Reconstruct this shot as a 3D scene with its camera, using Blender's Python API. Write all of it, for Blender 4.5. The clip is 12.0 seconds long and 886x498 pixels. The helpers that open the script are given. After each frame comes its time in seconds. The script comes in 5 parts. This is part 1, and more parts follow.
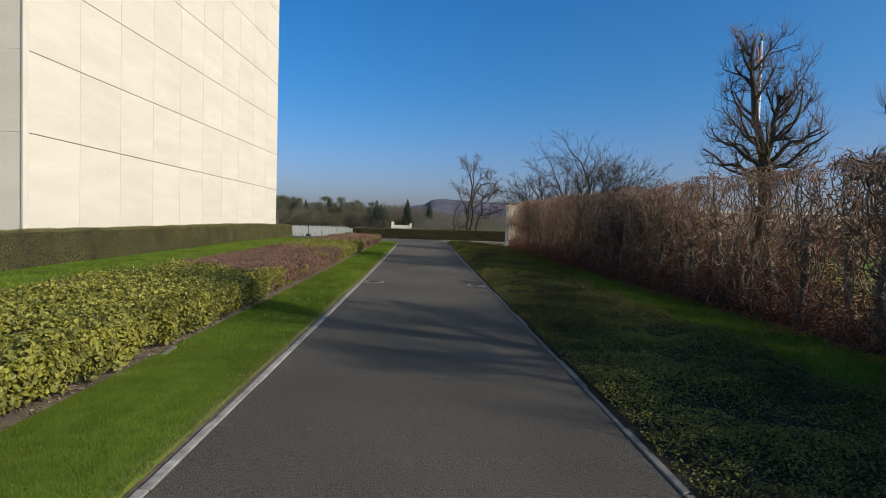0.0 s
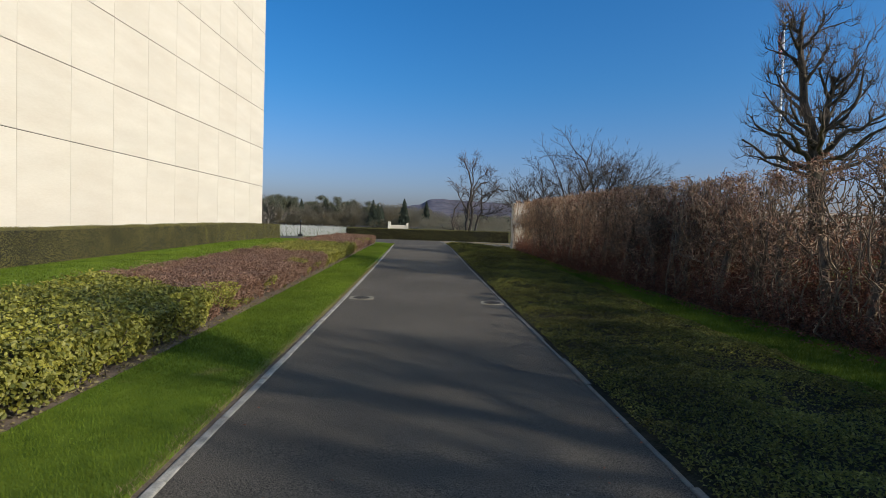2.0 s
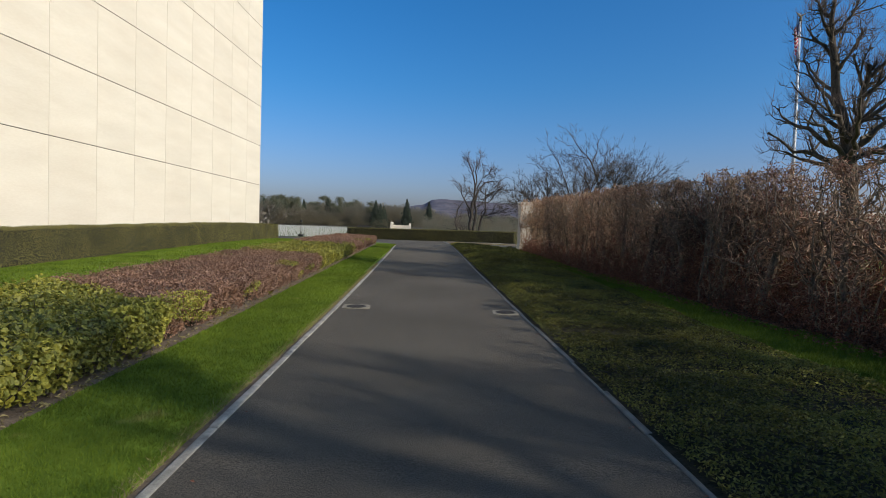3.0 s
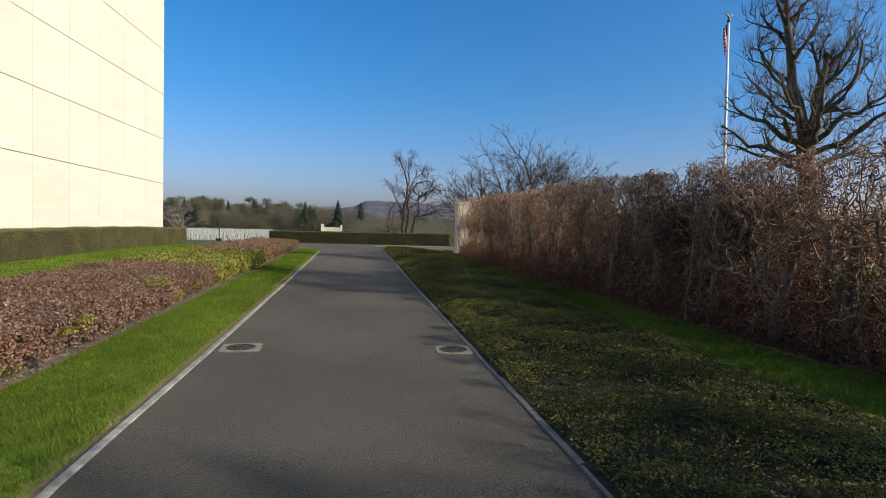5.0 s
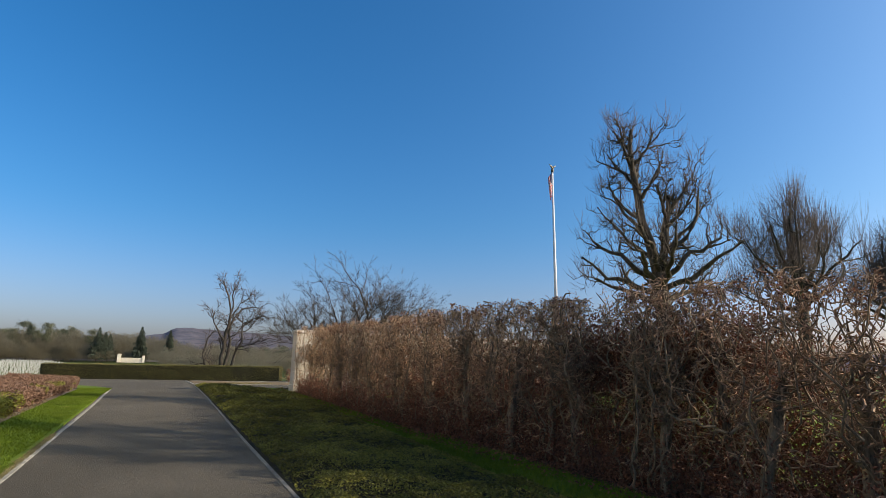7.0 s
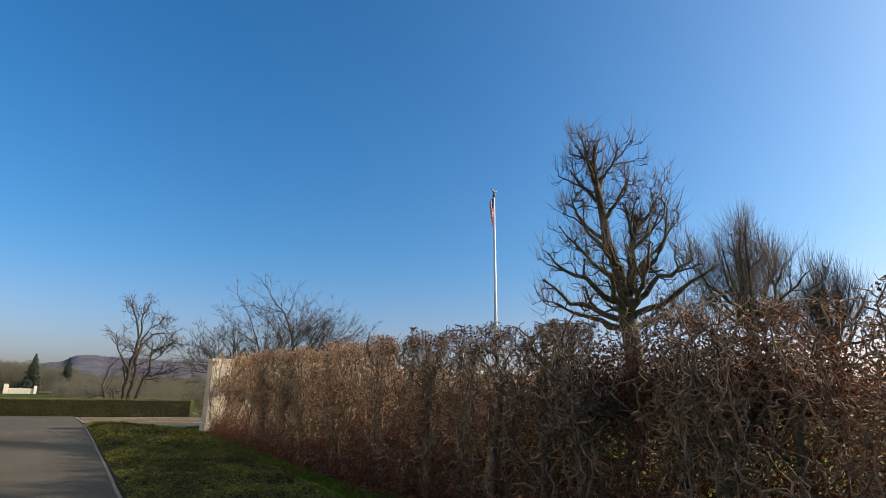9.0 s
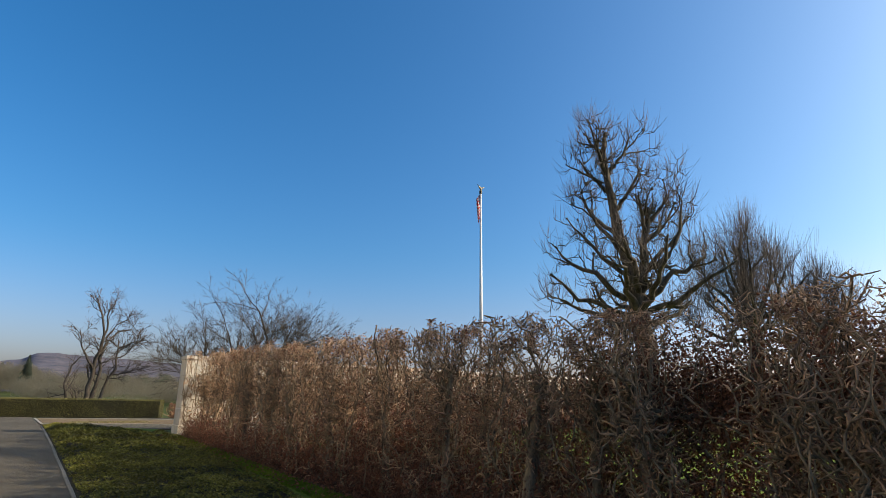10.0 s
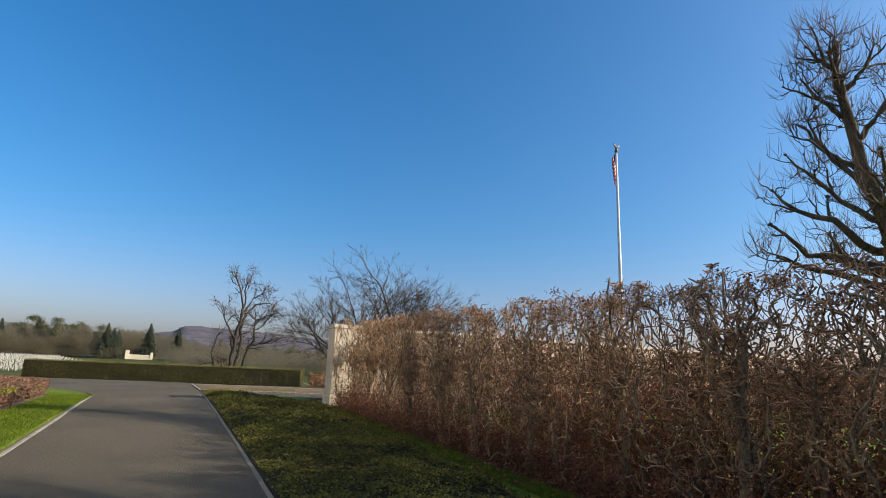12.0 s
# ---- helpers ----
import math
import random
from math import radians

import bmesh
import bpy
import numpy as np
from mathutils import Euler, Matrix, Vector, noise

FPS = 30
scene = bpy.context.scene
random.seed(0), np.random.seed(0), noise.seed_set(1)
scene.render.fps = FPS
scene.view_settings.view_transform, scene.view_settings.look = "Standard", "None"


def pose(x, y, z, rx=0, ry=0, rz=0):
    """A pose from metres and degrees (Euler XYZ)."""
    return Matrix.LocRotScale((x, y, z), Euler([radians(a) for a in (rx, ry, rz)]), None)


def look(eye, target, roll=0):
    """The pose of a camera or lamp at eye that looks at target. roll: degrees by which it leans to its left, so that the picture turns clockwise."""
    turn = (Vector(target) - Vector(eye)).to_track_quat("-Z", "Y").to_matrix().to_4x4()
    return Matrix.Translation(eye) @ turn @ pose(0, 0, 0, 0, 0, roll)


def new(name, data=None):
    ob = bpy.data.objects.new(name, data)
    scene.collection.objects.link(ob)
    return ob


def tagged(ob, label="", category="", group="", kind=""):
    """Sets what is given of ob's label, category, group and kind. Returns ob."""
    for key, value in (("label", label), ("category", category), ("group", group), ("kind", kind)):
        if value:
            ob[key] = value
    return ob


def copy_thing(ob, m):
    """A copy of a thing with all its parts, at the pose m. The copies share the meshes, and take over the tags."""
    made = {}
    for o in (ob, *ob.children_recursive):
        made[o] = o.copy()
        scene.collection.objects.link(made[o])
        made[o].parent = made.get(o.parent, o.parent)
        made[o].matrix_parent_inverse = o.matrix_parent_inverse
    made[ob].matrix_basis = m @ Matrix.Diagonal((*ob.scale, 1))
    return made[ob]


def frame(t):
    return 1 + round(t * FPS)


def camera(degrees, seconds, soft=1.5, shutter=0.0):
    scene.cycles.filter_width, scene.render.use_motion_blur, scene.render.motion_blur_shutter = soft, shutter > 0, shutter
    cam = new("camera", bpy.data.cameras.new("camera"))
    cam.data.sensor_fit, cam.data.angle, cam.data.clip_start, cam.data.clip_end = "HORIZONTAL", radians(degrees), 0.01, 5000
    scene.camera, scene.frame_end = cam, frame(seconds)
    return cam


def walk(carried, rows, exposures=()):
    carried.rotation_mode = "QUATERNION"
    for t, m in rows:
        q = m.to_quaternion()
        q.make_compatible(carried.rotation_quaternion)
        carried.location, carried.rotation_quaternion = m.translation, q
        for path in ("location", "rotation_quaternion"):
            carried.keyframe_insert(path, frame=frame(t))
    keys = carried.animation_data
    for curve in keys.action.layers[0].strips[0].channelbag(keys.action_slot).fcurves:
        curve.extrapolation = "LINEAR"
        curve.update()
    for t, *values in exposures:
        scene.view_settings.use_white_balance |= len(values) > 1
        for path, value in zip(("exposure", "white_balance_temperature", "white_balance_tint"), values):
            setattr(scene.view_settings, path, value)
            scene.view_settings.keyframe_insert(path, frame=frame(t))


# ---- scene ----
cam = camera(78.0, 12.0, soft=0.6)
PATH = [
    (0, (-0.004, -0.012, 1.587), (0.062, 1.986, 1.523), 1.50),
    (0.5, (-0.050, 0.722, 1.598), (0.018, 2.720, 1.533), 1.56),
    (1, (-0.049, 1.495, 1.611), (0.019, 3.493, 1.545), 1.63),
    (1.5, (-0.101, 2.224, 1.629), (-0.031, 4.222, 1.564), 1.69),
    (2, (-0.094, 2.919, 1.630), (-0.016, 4.917, 1.566), 1.69),
    (2.5, (-0.124, 3.577, 1.613), (-0.056, 5.574, 1.549), 1.68),
    (4.5, (0.076, 6.128, 1.630), (0.160, 8.125, 1.572), 1.30),
    (5, (0.106, 6.772, 1.680), (0.417, 8.747, 1.628), 1.11),
    (5.5, (0.101, 7.394, 1.725), (0.783, 9.274, 1.680), 0.97),
    (6, (0.065, 8.070, 1.733), (0.904, 9.885, 1.689), 0.93),
    (6.5, (0.043, 8.790, 1.752), (0.932, 10.579, 1.855), 0.90),
    (7, (0.001, 9.489, 1.789), (0.871, 11.238, 2.217), 0.92),
    (9, (0.490, 11.590, 1.950), (1.567, 13.189, 2.481), 0.67),
    (9.5, (0.549, 12.260, 1.948), (1.672, 13.827, 2.482), 0.69),
    (10, (0.574, 12.959, 1.957), (1.724, 14.504, 2.493), 0.96),
    (10.5, (0.593, 13.655, 1.950), (1.755, 15.193, 2.484), 1.17),
    (11, (0.556, 14.352, 1.939), (1.694, 15.907, 2.475), 1.66),
    (11.5, (0.451, 14.995, 1.921), (1.482, 16.624, 2.455), 2.13),
    (12, (0.311, 15.606, 1.901), (1.149, 17.367, 2.342), 2.31),
]
walk(cam, [(t, look(eye, target, roll)) for t, eye, target, roll in PATH], [(0.0, 0.02, 6420, 11), (4.5, 0.12, 6500, 11), (5.0, 0.30, 6700, 11), (5.5, 0.57, 6950, 11), (6.5, 0.56, 7150, 11), (7.2, 0.36, 7250, 11), (9.0, 0.47, 7500, 11), (12.0, 0.53, 7500, 11)])

# world: low winter sun from the right and slightly behind
SUN_EL, SUN_AZ = 25.0, 123.0          # degrees above the horizon; clockwise from +y
scene.view_settings.exposure = 0.0
world = bpy.data.worlds.new("sky")
scene.world = world
world.use_nodes = True
wn, wl = world.node_tree.nodes, world.node_tree.links
sky = wn.new("ShaderNodeTexSky")
sky.sky_type = "NISHITA"
sky.sun_disc = False
sky.sun_elevation, sky.sun_rotation = radians(SUN_EL), radians(SUN_AZ)
sky.altitude, sky.air_density, sky.dust_density, sky.ozone_density = 300, 1.0, 4.2, 2.0
cool = wn.new("ShaderNodeMix")
cool.data_type, cool.blend_type = "RGBA", "MULTIPLY"
cool.inputs[0].default_value = 1.0
# clear blue overhead, a pale lavender haze low over the land
place = wn.new("ShaderNodeTexCoord")
height = wn.new("ShaderNodeSeparateXYZ")
haze = wn.new("ShaderNodeMapRange")
haze.interpolation_type = "SMOOTHSTEP"
haze.inputs["From Max"].default_value = 0.27
tone = wn.new("ShaderNodeMix")
tone.data_type = "RGBA"
tone.inputs[6].default_value, tone.inputs[7].default_value = (0.985, 0.965, 1.21, 1), (0.735, 0.945, 1.165, 1)
wl.new(place.outputs["Generated"], height.inputs[0])
wl.new(height.outputs[2], haze.inputs["Value"])
wl.new(haze.outputs[0], tone.inputs[0])
wl.new(tone.outputs[2], cool.inputs[7])
rich = wn.new("ShaderNodeHueSaturation")
rich.inputs["Saturation"].default_value = 1.24
wl.new(sky.outputs[0], cool.inputs[6])
wl.new(cool.outputs[2], rich.inputs["Color"])
wl.new(rich.outputs[0], wn["Background"].inputs[0])
wn["Background"].inputs[1].default_value = 0.141
sun = new("sun", bpy.data.lights.new("sun", "SUN"))
sun.data.energy, sun.data.angle, sun.data.color = 5.0, radians(0.53), (1.0, 0.92, 0.79)
to_sun = Vector((math.cos(radians(SUN_EL)) * math.sin(radians(SUN_AZ)), math.cos(radians(SUN_EL)) * math.cos(radians(SUN_AZ)), math.sin(radians(SUN_EL))))
sun.matrix_world = look(to_sun * 60, (0, 0, 0))

rng = np.random.default_rng(7)


# ---- materials ----
def material(name, low, high, scale=8.0, rough=0.8, bump=0.2, fine=60.0, island=0.0, through_light=0.0, gloss=0.5, metal=0.0, coarse=0.0, coarse_scale=0.6, per_object=0.0, stretch=(1, 1, 1), detail=4.0, dry=None, dry_scale=1.0, dry_at=0.62):
    """A procedural surface: two colours mixed by noise at two scales, with relief; island and per_object vary the value piece by piece."""
    m = bpy.data.materials.new(name)
    m.use_nodes = True
    n, l = m.node_tree.nodes, m.node_tree.links
    bsdf = n["Principled BSDF"]
    co = n.new("ShaderNodeTexCoord")
    mp = n.new("ShaderNodeMapping")
    mp.inputs["Scale"].default_value = stretch
    l.new(co.outputs["Object"], mp.inputs[0])
    if per_object:
        own = n.new("ShaderNodeMath")
        own.operation = "MULTIPLY"
        own.inputs[1].default_value = 70.0
        l.new(n.new("ShaderNodeObjectInfo").outputs["Random"], own.inputs[0])
        l.new(own.outputs[0], mp.inputs["Location"])
    big = n.new("ShaderNodeTexNoise")
    big.inputs["Scale"].default_value, big.inputs["Detail"].default_value = scale, detail
    l.new(mp.outputs[0], big.inputs["Vector"])
    small = n.new("ShaderNodeTexNoise")
    small.inputs["Scale"].default_value, small.inputs["Detail"].default_value = fine, 3.0
    l.new(mp.outputs[0], small.inputs["Vector"])
    add = n.new("ShaderNodeMath")
    add.operation = "MULTIPLY_ADD"
    l.new(small.outputs[0], add.inputs[0])
    add.inputs[1].default_value = 0.6
    l.new(big.outputs[0], add.inputs[2])
    span = n.new("ShaderNodeMapRange")
    span.inputs["From Min"].default_value, span.inputs["From Max"].default_value = 0.55, 1.05
    l.new(add.outputs[0], span.inputs["Value"])
    fac = span.outputs[0]
    if island or per_object:
        rnd = n.new("ShaderNodeObjectInfo").outputs["Random"] if per_object else n.new("ShaderNodeNewGeometry").outputs["Random Per Island"]
        mix = n.new("ShaderNodeMix")
        mix.inputs[0].default_value = per_object or island
        l.new(fac, mix.inputs[2])
        l.new(rnd, mix.inputs[3])
        fac = mix.outputs[0]
    ramp = n.new("ShaderNodeMix")
    ramp.data_type = "RGBA"
    ramp.inputs[6].default_value, ramp.inputs[7].default_value = (*low, 1), (*high, 1)
    l.new(fac, ramp.inputs[0])
    col = ramp.outputs[2]
    if dry:
        spot = n.new("ShaderNodeTexNoise")
        spot.inputs["Scale"].default_value, spot.inputs["Detail"].default_value = dry_scale, 5.0
        l.new(mp.outputs[0], spot.inputs["Vector"])
        edge = n.new("ShaderNodeMapRange")
        edge.inputs["From Min"].default_value, edge.inputs["From Max"].default_value = dry_at, dry_at + 0.12
        edge.inputs["To Max"].default_value = 0.85
        l.new(spot.outputs[0], edge.inputs["Value"])
        worn = n.new("ShaderNodeMix")
        worn.data_type = "RGBA"
        l.new(edge.outputs[0], worn.inputs[0])
        l.new(col, worn.inputs[6])
        worn.inputs[7].default_value = (*dry, 1)
        col = worn.outputs[2]
    if coarse:
        wide = n.new("ShaderNodeTexNoise")
        wide.inputs["Scale"].default_value, wide.inputs["Detail"].default_value = coarse_scale, 3.0
        l.new(mp.outputs[0], wide.inputs["Vector"])
        lev = n.new("ShaderNodeMapRange")
        lev.inputs["From Min"].default_value, lev.inputs["From Max"].default_value = 0.3, 0.7
        lev.inputs["To Min"].default_value, lev.inputs["To Max"].default_value = 1 - coarse, 1 + coarse
        l.new(wide.outputs[0], lev.inputs["Value"])
        mul = n.new("ShaderNodeVectorMath")
        mul.operation = "SCALE"
        l.new(col, mul.inputs[0])
        l.new(lev.outputs[0], mul.inputs["Scale"])
        col = mul.outputs[0]
    l.new(col, bsdf.inputs["Base Color"])
    bsdf.inputs["Roughness"].default_value = rough
    bsdf.inputs["Metallic"].default_value = metal
    bsdf.inputs["Specular IOR Level"].default_value = gloss
    if bump:
        b = n.new("ShaderNodeBump")
        b.inputs["Strength"].default_value, b.inputs["Distance"].default_value = bump, 0.02
        l.new(add.outputs[0], b.inputs["Height"])
        l.new(b.outputs[0], bsdf.inputs["Normal"])
    if through_light:
        tr = n.new("ShaderNodeBsdfTranslucent")
        l.new(col, tr.inputs[0])
        ms = n.new("ShaderNodeMixShader")
        ms.inputs[0].default_value = through_light
        l.new(bsdf.outputs[0], ms.inputs[1])
        l.new(tr.outputs[0], ms.inputs[2])
        l.new(ms.outputs[0], n["Material Output"].inputs[0])
    return m


def flag_material():
    """Thirteen red and white stripes and a blue field, laid out in the cloth's own UV."""
    m = bpy.data.materials.new("flag_cloth")
    m.use_nodes = True
    n, l = m.node_tree.nodes, m.node_tree.links
    uv = n.new("ShaderNodeUVMap")
    sep = n.new("ShaderNodeSeparateXYZ")
    l.new(uv.outputs[0], sep.inputs[0])

    def math_node(op, a, b):
        k = n.new("ShaderNodeMath")
        k.operation = op
        for i, v in enumerate((a, b)):
            if isinstance(v, (int, float)):
                k.inputs[i].default_value = v
            else:
                l.new(v, k.inputs[i])
        return k.outputs[0]

    stripe = math_node("LESS_THAN", math_node("MODULO", math_node("MULTIPLY", sep.outputs[1], 6.5), 1.0), 0.5)
    field = math_node("MULTIPLY", math_node("LESS_THAN", sep.outputs[0], 0.4), math_node("GREATER_THAN", sep.outputs[1], 0.462))
    a = n.new("ShaderNodeMix")
    a.data_type = "RGBA"
    a.inputs[6].default_value, a.inputs[7].default_value = (0.80, 0.78, 0.76, 1), (0.60, 0.035, 0.06, 1)
    l.new(stripe, a.inputs[0])
    b = n.new("ShaderNodeMix")
    b.data_type = "RGBA"
    l.new(field, b.inputs[0])
    l.new(a.outputs[2], b.inputs[6])
    b.inputs[7].default_value = (0.02, 0.03, 0.12, 1)
    l.new(b.outputs[2], n["Principled BSDF"].inputs["Base Color"])
    n["Principled BSDF"].inputs["Roughness"].default_value = 0.7
    thin = n.new("ShaderNodeBsdfTranslucent")
    l.new(b.outputs[2], thin.inputs[0])
    both = n.new("ShaderNodeMixShader")
    both.inputs[0].default_value = 0.45
    l.new(n["Principled BSDF"].outputs[0], both.inputs[1])
    l.new(thin.outputs[0], both.inputs[2])
    l.new(both.outputs[0], n["Material Output"].inputs[0])
    return m


M = {
    "asphalt": material("asphalt", (0.016, 0.014, 0.011), (0.158, 0.139, 0.110), 110, 0.92, 0.7, 260, coarse=0.18, coarse_scale=0.45, gloss=0.1),
    "kerb_grey": material("kerb_stone_grey", (0.085, 0.076, 0.060), (0.195, 0.176, 0.140), 9, 0.9, 0.4, 90, per_object=0.35, coarse=0.15, coarse_scale=3),
    "kerb": material("kerb_stone", (0.150, 0.138, 0.112), (0.36, 0.335, 0.28), 14, 0.95, 0.7, 110, per_object=0.25, coarse=0.3, coarse_scale=5),
    "soil": material("bed_soil", (0.055, 0.038, 0.025), (0.165, 0.120, 0.082), 7, 0.95, 0.9, 60, coarse=0.2, coarse_scale=1.0),
    # soil darkened to stand for the shade between the groundcover leaves
    "soil_shaded": material("shaded_leafy_soil", (0.012, 0.012, 0.007), (0.050, 0.042, 0.026), 9, 0.95, 0.9, 60, coarse=0.2, coarse_scale=1.0, gloss=0.08),
    "lawn": material("lawn_turf", (0.056, 0.092, 0.008), (0.115, 0.162, 0.018), 5, 0.95, 0.3, 120, gloss=0.1, coarse=0.25, coarse_scale=0.8, dry=(0.20, 0.17, 0.055), dry_scale=1.6, dry_at=0.655),
    "blade": material("grass_blade", (0.050, 0.088, 0.006), (0.145, 0.190, 0.017), 1.2, 0.65, 0.0, 5, island=0.45, through_light=0.3, coarse=0.22, coarse_scale=0.9, gloss=0.15, dry=(0.26, 0.22, 0.075), dry_scale=1.6, dry_at=0.655),
    "straw": material("dry_grass", (0.10, 0.085, 0.03), (0.27, 0.22, 0.10), 3, 0.8, 0.0, 9, island=0.7, through_light=0.2),
    "far_grass": material("meadow", (0.037, 0.056, 0.015), (0.089, 0.096, 0.037), 0.15, 0.95, 0.3, 4, coarse=0.3, coarse_scale=0.02, gloss=0.05),
    "gravel": material("gravel", (0.100, 0.072, 0.044), (0.215, 0.158, 0.100), 40, 1.0, 0.8, 200, coarse=0.12, coarse_scale=0.7, gloss=0.08),
    "limestone": material("limestone_panel", (0.480, 0.424, 0.335), (0.545, 0.497, 0.408), 0.9, 0.75, 0.06, 14, per_object=0.22, coarse=0.045, coarse_scale=0.5, stretch=(1, 0.5, 2.2)),
    "joint": material("dark_joint", (0.037, 0.033, 0.030), (0.089, 0.074, 0.067), 6, 0.95, 0.1),
    "wall_stone": material("cream_wall_stone", (0.385, 0.326, 0.259), (0.518, 0.459, 0.377), 3, 0.85, 0.25, 40, per_object=0.3, coarse=0.1, coarse_scale=1.2),
    "yew": material("yew_foliage", (0.048, 0.046, 0.011), (0.190, 0.165, 0.046), 2.5, 0.7, 0.0, 30, island=0.6, through_light=0.15, coarse=0.3, coarse_scale=1.2),
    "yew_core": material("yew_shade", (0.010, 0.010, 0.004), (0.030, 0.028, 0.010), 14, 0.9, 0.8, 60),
    "leaf_green": material("shrub_leaf_green", (0.055, 0.070, 0.010), (0.312, 0.282, 0.038), 1.5, 0.6, 0.0, 8, island=0.75, through_light=0.25, coarse=0.2, coarse_scale=1.5),
    "leaf_red": material("shrub_leaf_red", (0.088, 0.045, 0.030), (0.262, 0.146, 0.090), 1.5, 0.5, 0.0, 8, island=0.75, through_light=0.2, coarse=0.2, coarse_scale=1.5),
    "ivy": material("groundcover_leaf", (0.022, 0.025, 0.006), (0.220, 0.200, 0.038), 0.8, 0.6, 0.0, 8, gloss=0.22, island=0.65, through_light=0.2, coarse=0.5, coarse_scale=0.7),
    "brown_leaf": material("dry_brown_leaf", (0.050, 0.020, 0.012), (0.27, 0.104, 0.055), 2, 0.7, 0.0, 12, island=0.8, through_light=0.25),
    "litter": material("leaf_litter", (0.030, 0.015, 0.010), (0.111, 0.056, 0.037), 12, 0.95, 0.8, 70, coarse=0.25, coarse_scale=1.2, gloss=0.08),
    "twig": material("hedge_twig", (0.052, 0.027, 0.016), (0.52, 0.315, 0.185), 3, 0.8, 0.0, 40, island=0.7),
    "hedge_stem": material("hedge_stem_bark", (0.048, 0.032, 0.020), (0.31, 0.222, 0.138), 10, 0.9, 0.5, 60, stretch=(1, 1, 0.4)),
    "bark": material("tree_bark", (0.020, 0.015, 0.010), (0.120, 0.093, 0.062), 8, 0.95, 0.8, 50, stretch=(1, 1, 0.35)),
    "dark_bark": material("dark_tree_bark", (0.014, 0.011, 0.009), (0.082, 0.064, 0.048), 8, 0.95, 0.8, 50, stretch=(1, 1, 0.35)),
    "shoot": material("tree_shoot", (0.033, 0.022, 0.018), (0.126, 0.089, 0.070), 3, 0.85, 0.0, 30, island=0.6),
    "pale_bark": material("pale_bark", (0.067, 0.056, 0.044), (0.192, 0.163, 0.133), 4, 0.9, 0.3, 30, island=0.4),
    "white_paint": material("white_pole_paint", (0.533, 0.533, 0.533), (0.607, 0.607, 0.599), 2, 0.4, 0.02, 20),
    "bronze": material("weathered_bronze", (0.10, 0.088, 0.065), (0.20, 0.175, 0.135), 12, 0.5, 0.1, 60, metal=0.5),
    "iron": material("cast_iron", (0.022, 0.020, 0.018), (0.067, 0.060, 0.052), 20, 0.8, 0.4, 120, metal=0.25, gloss=0.2),
    "hole": material("drain_shaft_black", (0.003, 0.003, 0.003), (0.007, 0.007, 0.007), 10, 0.95, 0.0),
    "concrete": material("drain_concrete", (0.105, 0.090, 0.062), (0.235, 0.205, 0.145), 12, 0.95, 0.4, 90),
    "marble": material("white_marble", (0.36, 0.36, 0.33), (0.43, 0.43, 0.40), 3, 0.6, 0.02, 20),
    # far tree colours carry distance haze: lightened, contrast softened
    "wood_far": material("hazed_bare_wood", (0.215, 0.188, 0.128), (0.305, 0.268, 0.190), 0.3, 0.95, 0.0, 3, island=0.15, through_light=0.72, gloss=0.05),
    "fir": material("hazed_fir_needles", (0.040, 0.056, 0.040), (0.095, 0.115, 0.078), 0.8, 0.9, 0.0, 6, island=0.3, through_light=0.45),
    "pine": material("hazed_pine_foliage", (0.100, 0.108, 0.068), (0.195, 0.194, 0.130), 0.5, 0.9, 0.0, 5, island=0.2, through_light=0.45, gloss=0.05),
    # the haze of distance is put into the hill's bluish colours
    "hill": material("hazy_hillside", (0.062, 0.068, 0.090), (0.128, 0.112, 0.122), 0.05, 1.0, 0.0, 0.3, coarse=0.4, coarse_scale=0.008, gloss=0.0),
    "dark_metal": material("dark_metal", (0.015, 0.015, 0.015), (0.037, 0.037, 0.037), 10, 0.5, 0.05, metal=0.6),
    "tar": material("tar_seam", (0.028, 0.026, 0.023), (0.065, 0.060, 0.053), 30, 0.7, 0.2, 200),
    "flag": flag_material(),
}


# ---- building blocks ----
def rise(y):
    """Height of the ground along the walk, which climbs gently."""
    return np.interp(y, [-30, 0, 6.6, 12.7, 20, 31, 36, 43, 52, 65, 90, 165, 250, 330, 420, 700], [-0.5, 0.07, 0.19, 0.29, 0.45, 0.71, 0.78, 0.80, 0.80, 0.7, 0.1, -1.8, 0.4, 2.6, 3.6, 3.0])


def mesh_np(name, verts, faces, mat, parent=None, label="", smooth=False):
    """One mesh object from arrays of points and of faces, all of one size."""
    verts, faces = np.asarray(verts, np.float32).reshape(-1, 3), np.asarray(faces, np.int32)
    k = faces.shape[1]
    me = bpy.data.meshes.new(name)
    me.vertices.add(len(verts))
    me.vertices.foreach_set("co", verts.ravel())
    me.loops.add(faces.size)
    me.loops.foreach_set("vertex_index", faces.ravel())
    me.polygons.add(len(faces))
    me.polygons.foreach_set("loop_start", np.arange(0, faces.size, k, dtype=np.int32))
    me.polygons.foreach_set("use_smooth", np.full(len(faces), smooth))
    me.update(calc_edges=True)
    me.materials.append(mat)
    ob = new(name, me)
    if parent:
        ob.parent = parent
    if label:
        tagged(ob, label)
    return ob


def part(name, bm, mat, parent=None, label="", smooth=False):
    """Links a bmesh as one mesh object under a thing or a part."""
    me = bpy.data.meshes.new(name)
    bmesh.ops.recalc_face_normals(bm, faces=bm.faces)
    for f in bm.faces:
        f.smooth = smooth
    bm.to_mesh(me)
    bm.free()
    me.materials.append(mat)
    ob = new(name, me)
    if parent:
        ob.parent = parent
    if label:
        tagged(ob, label)
    return ob


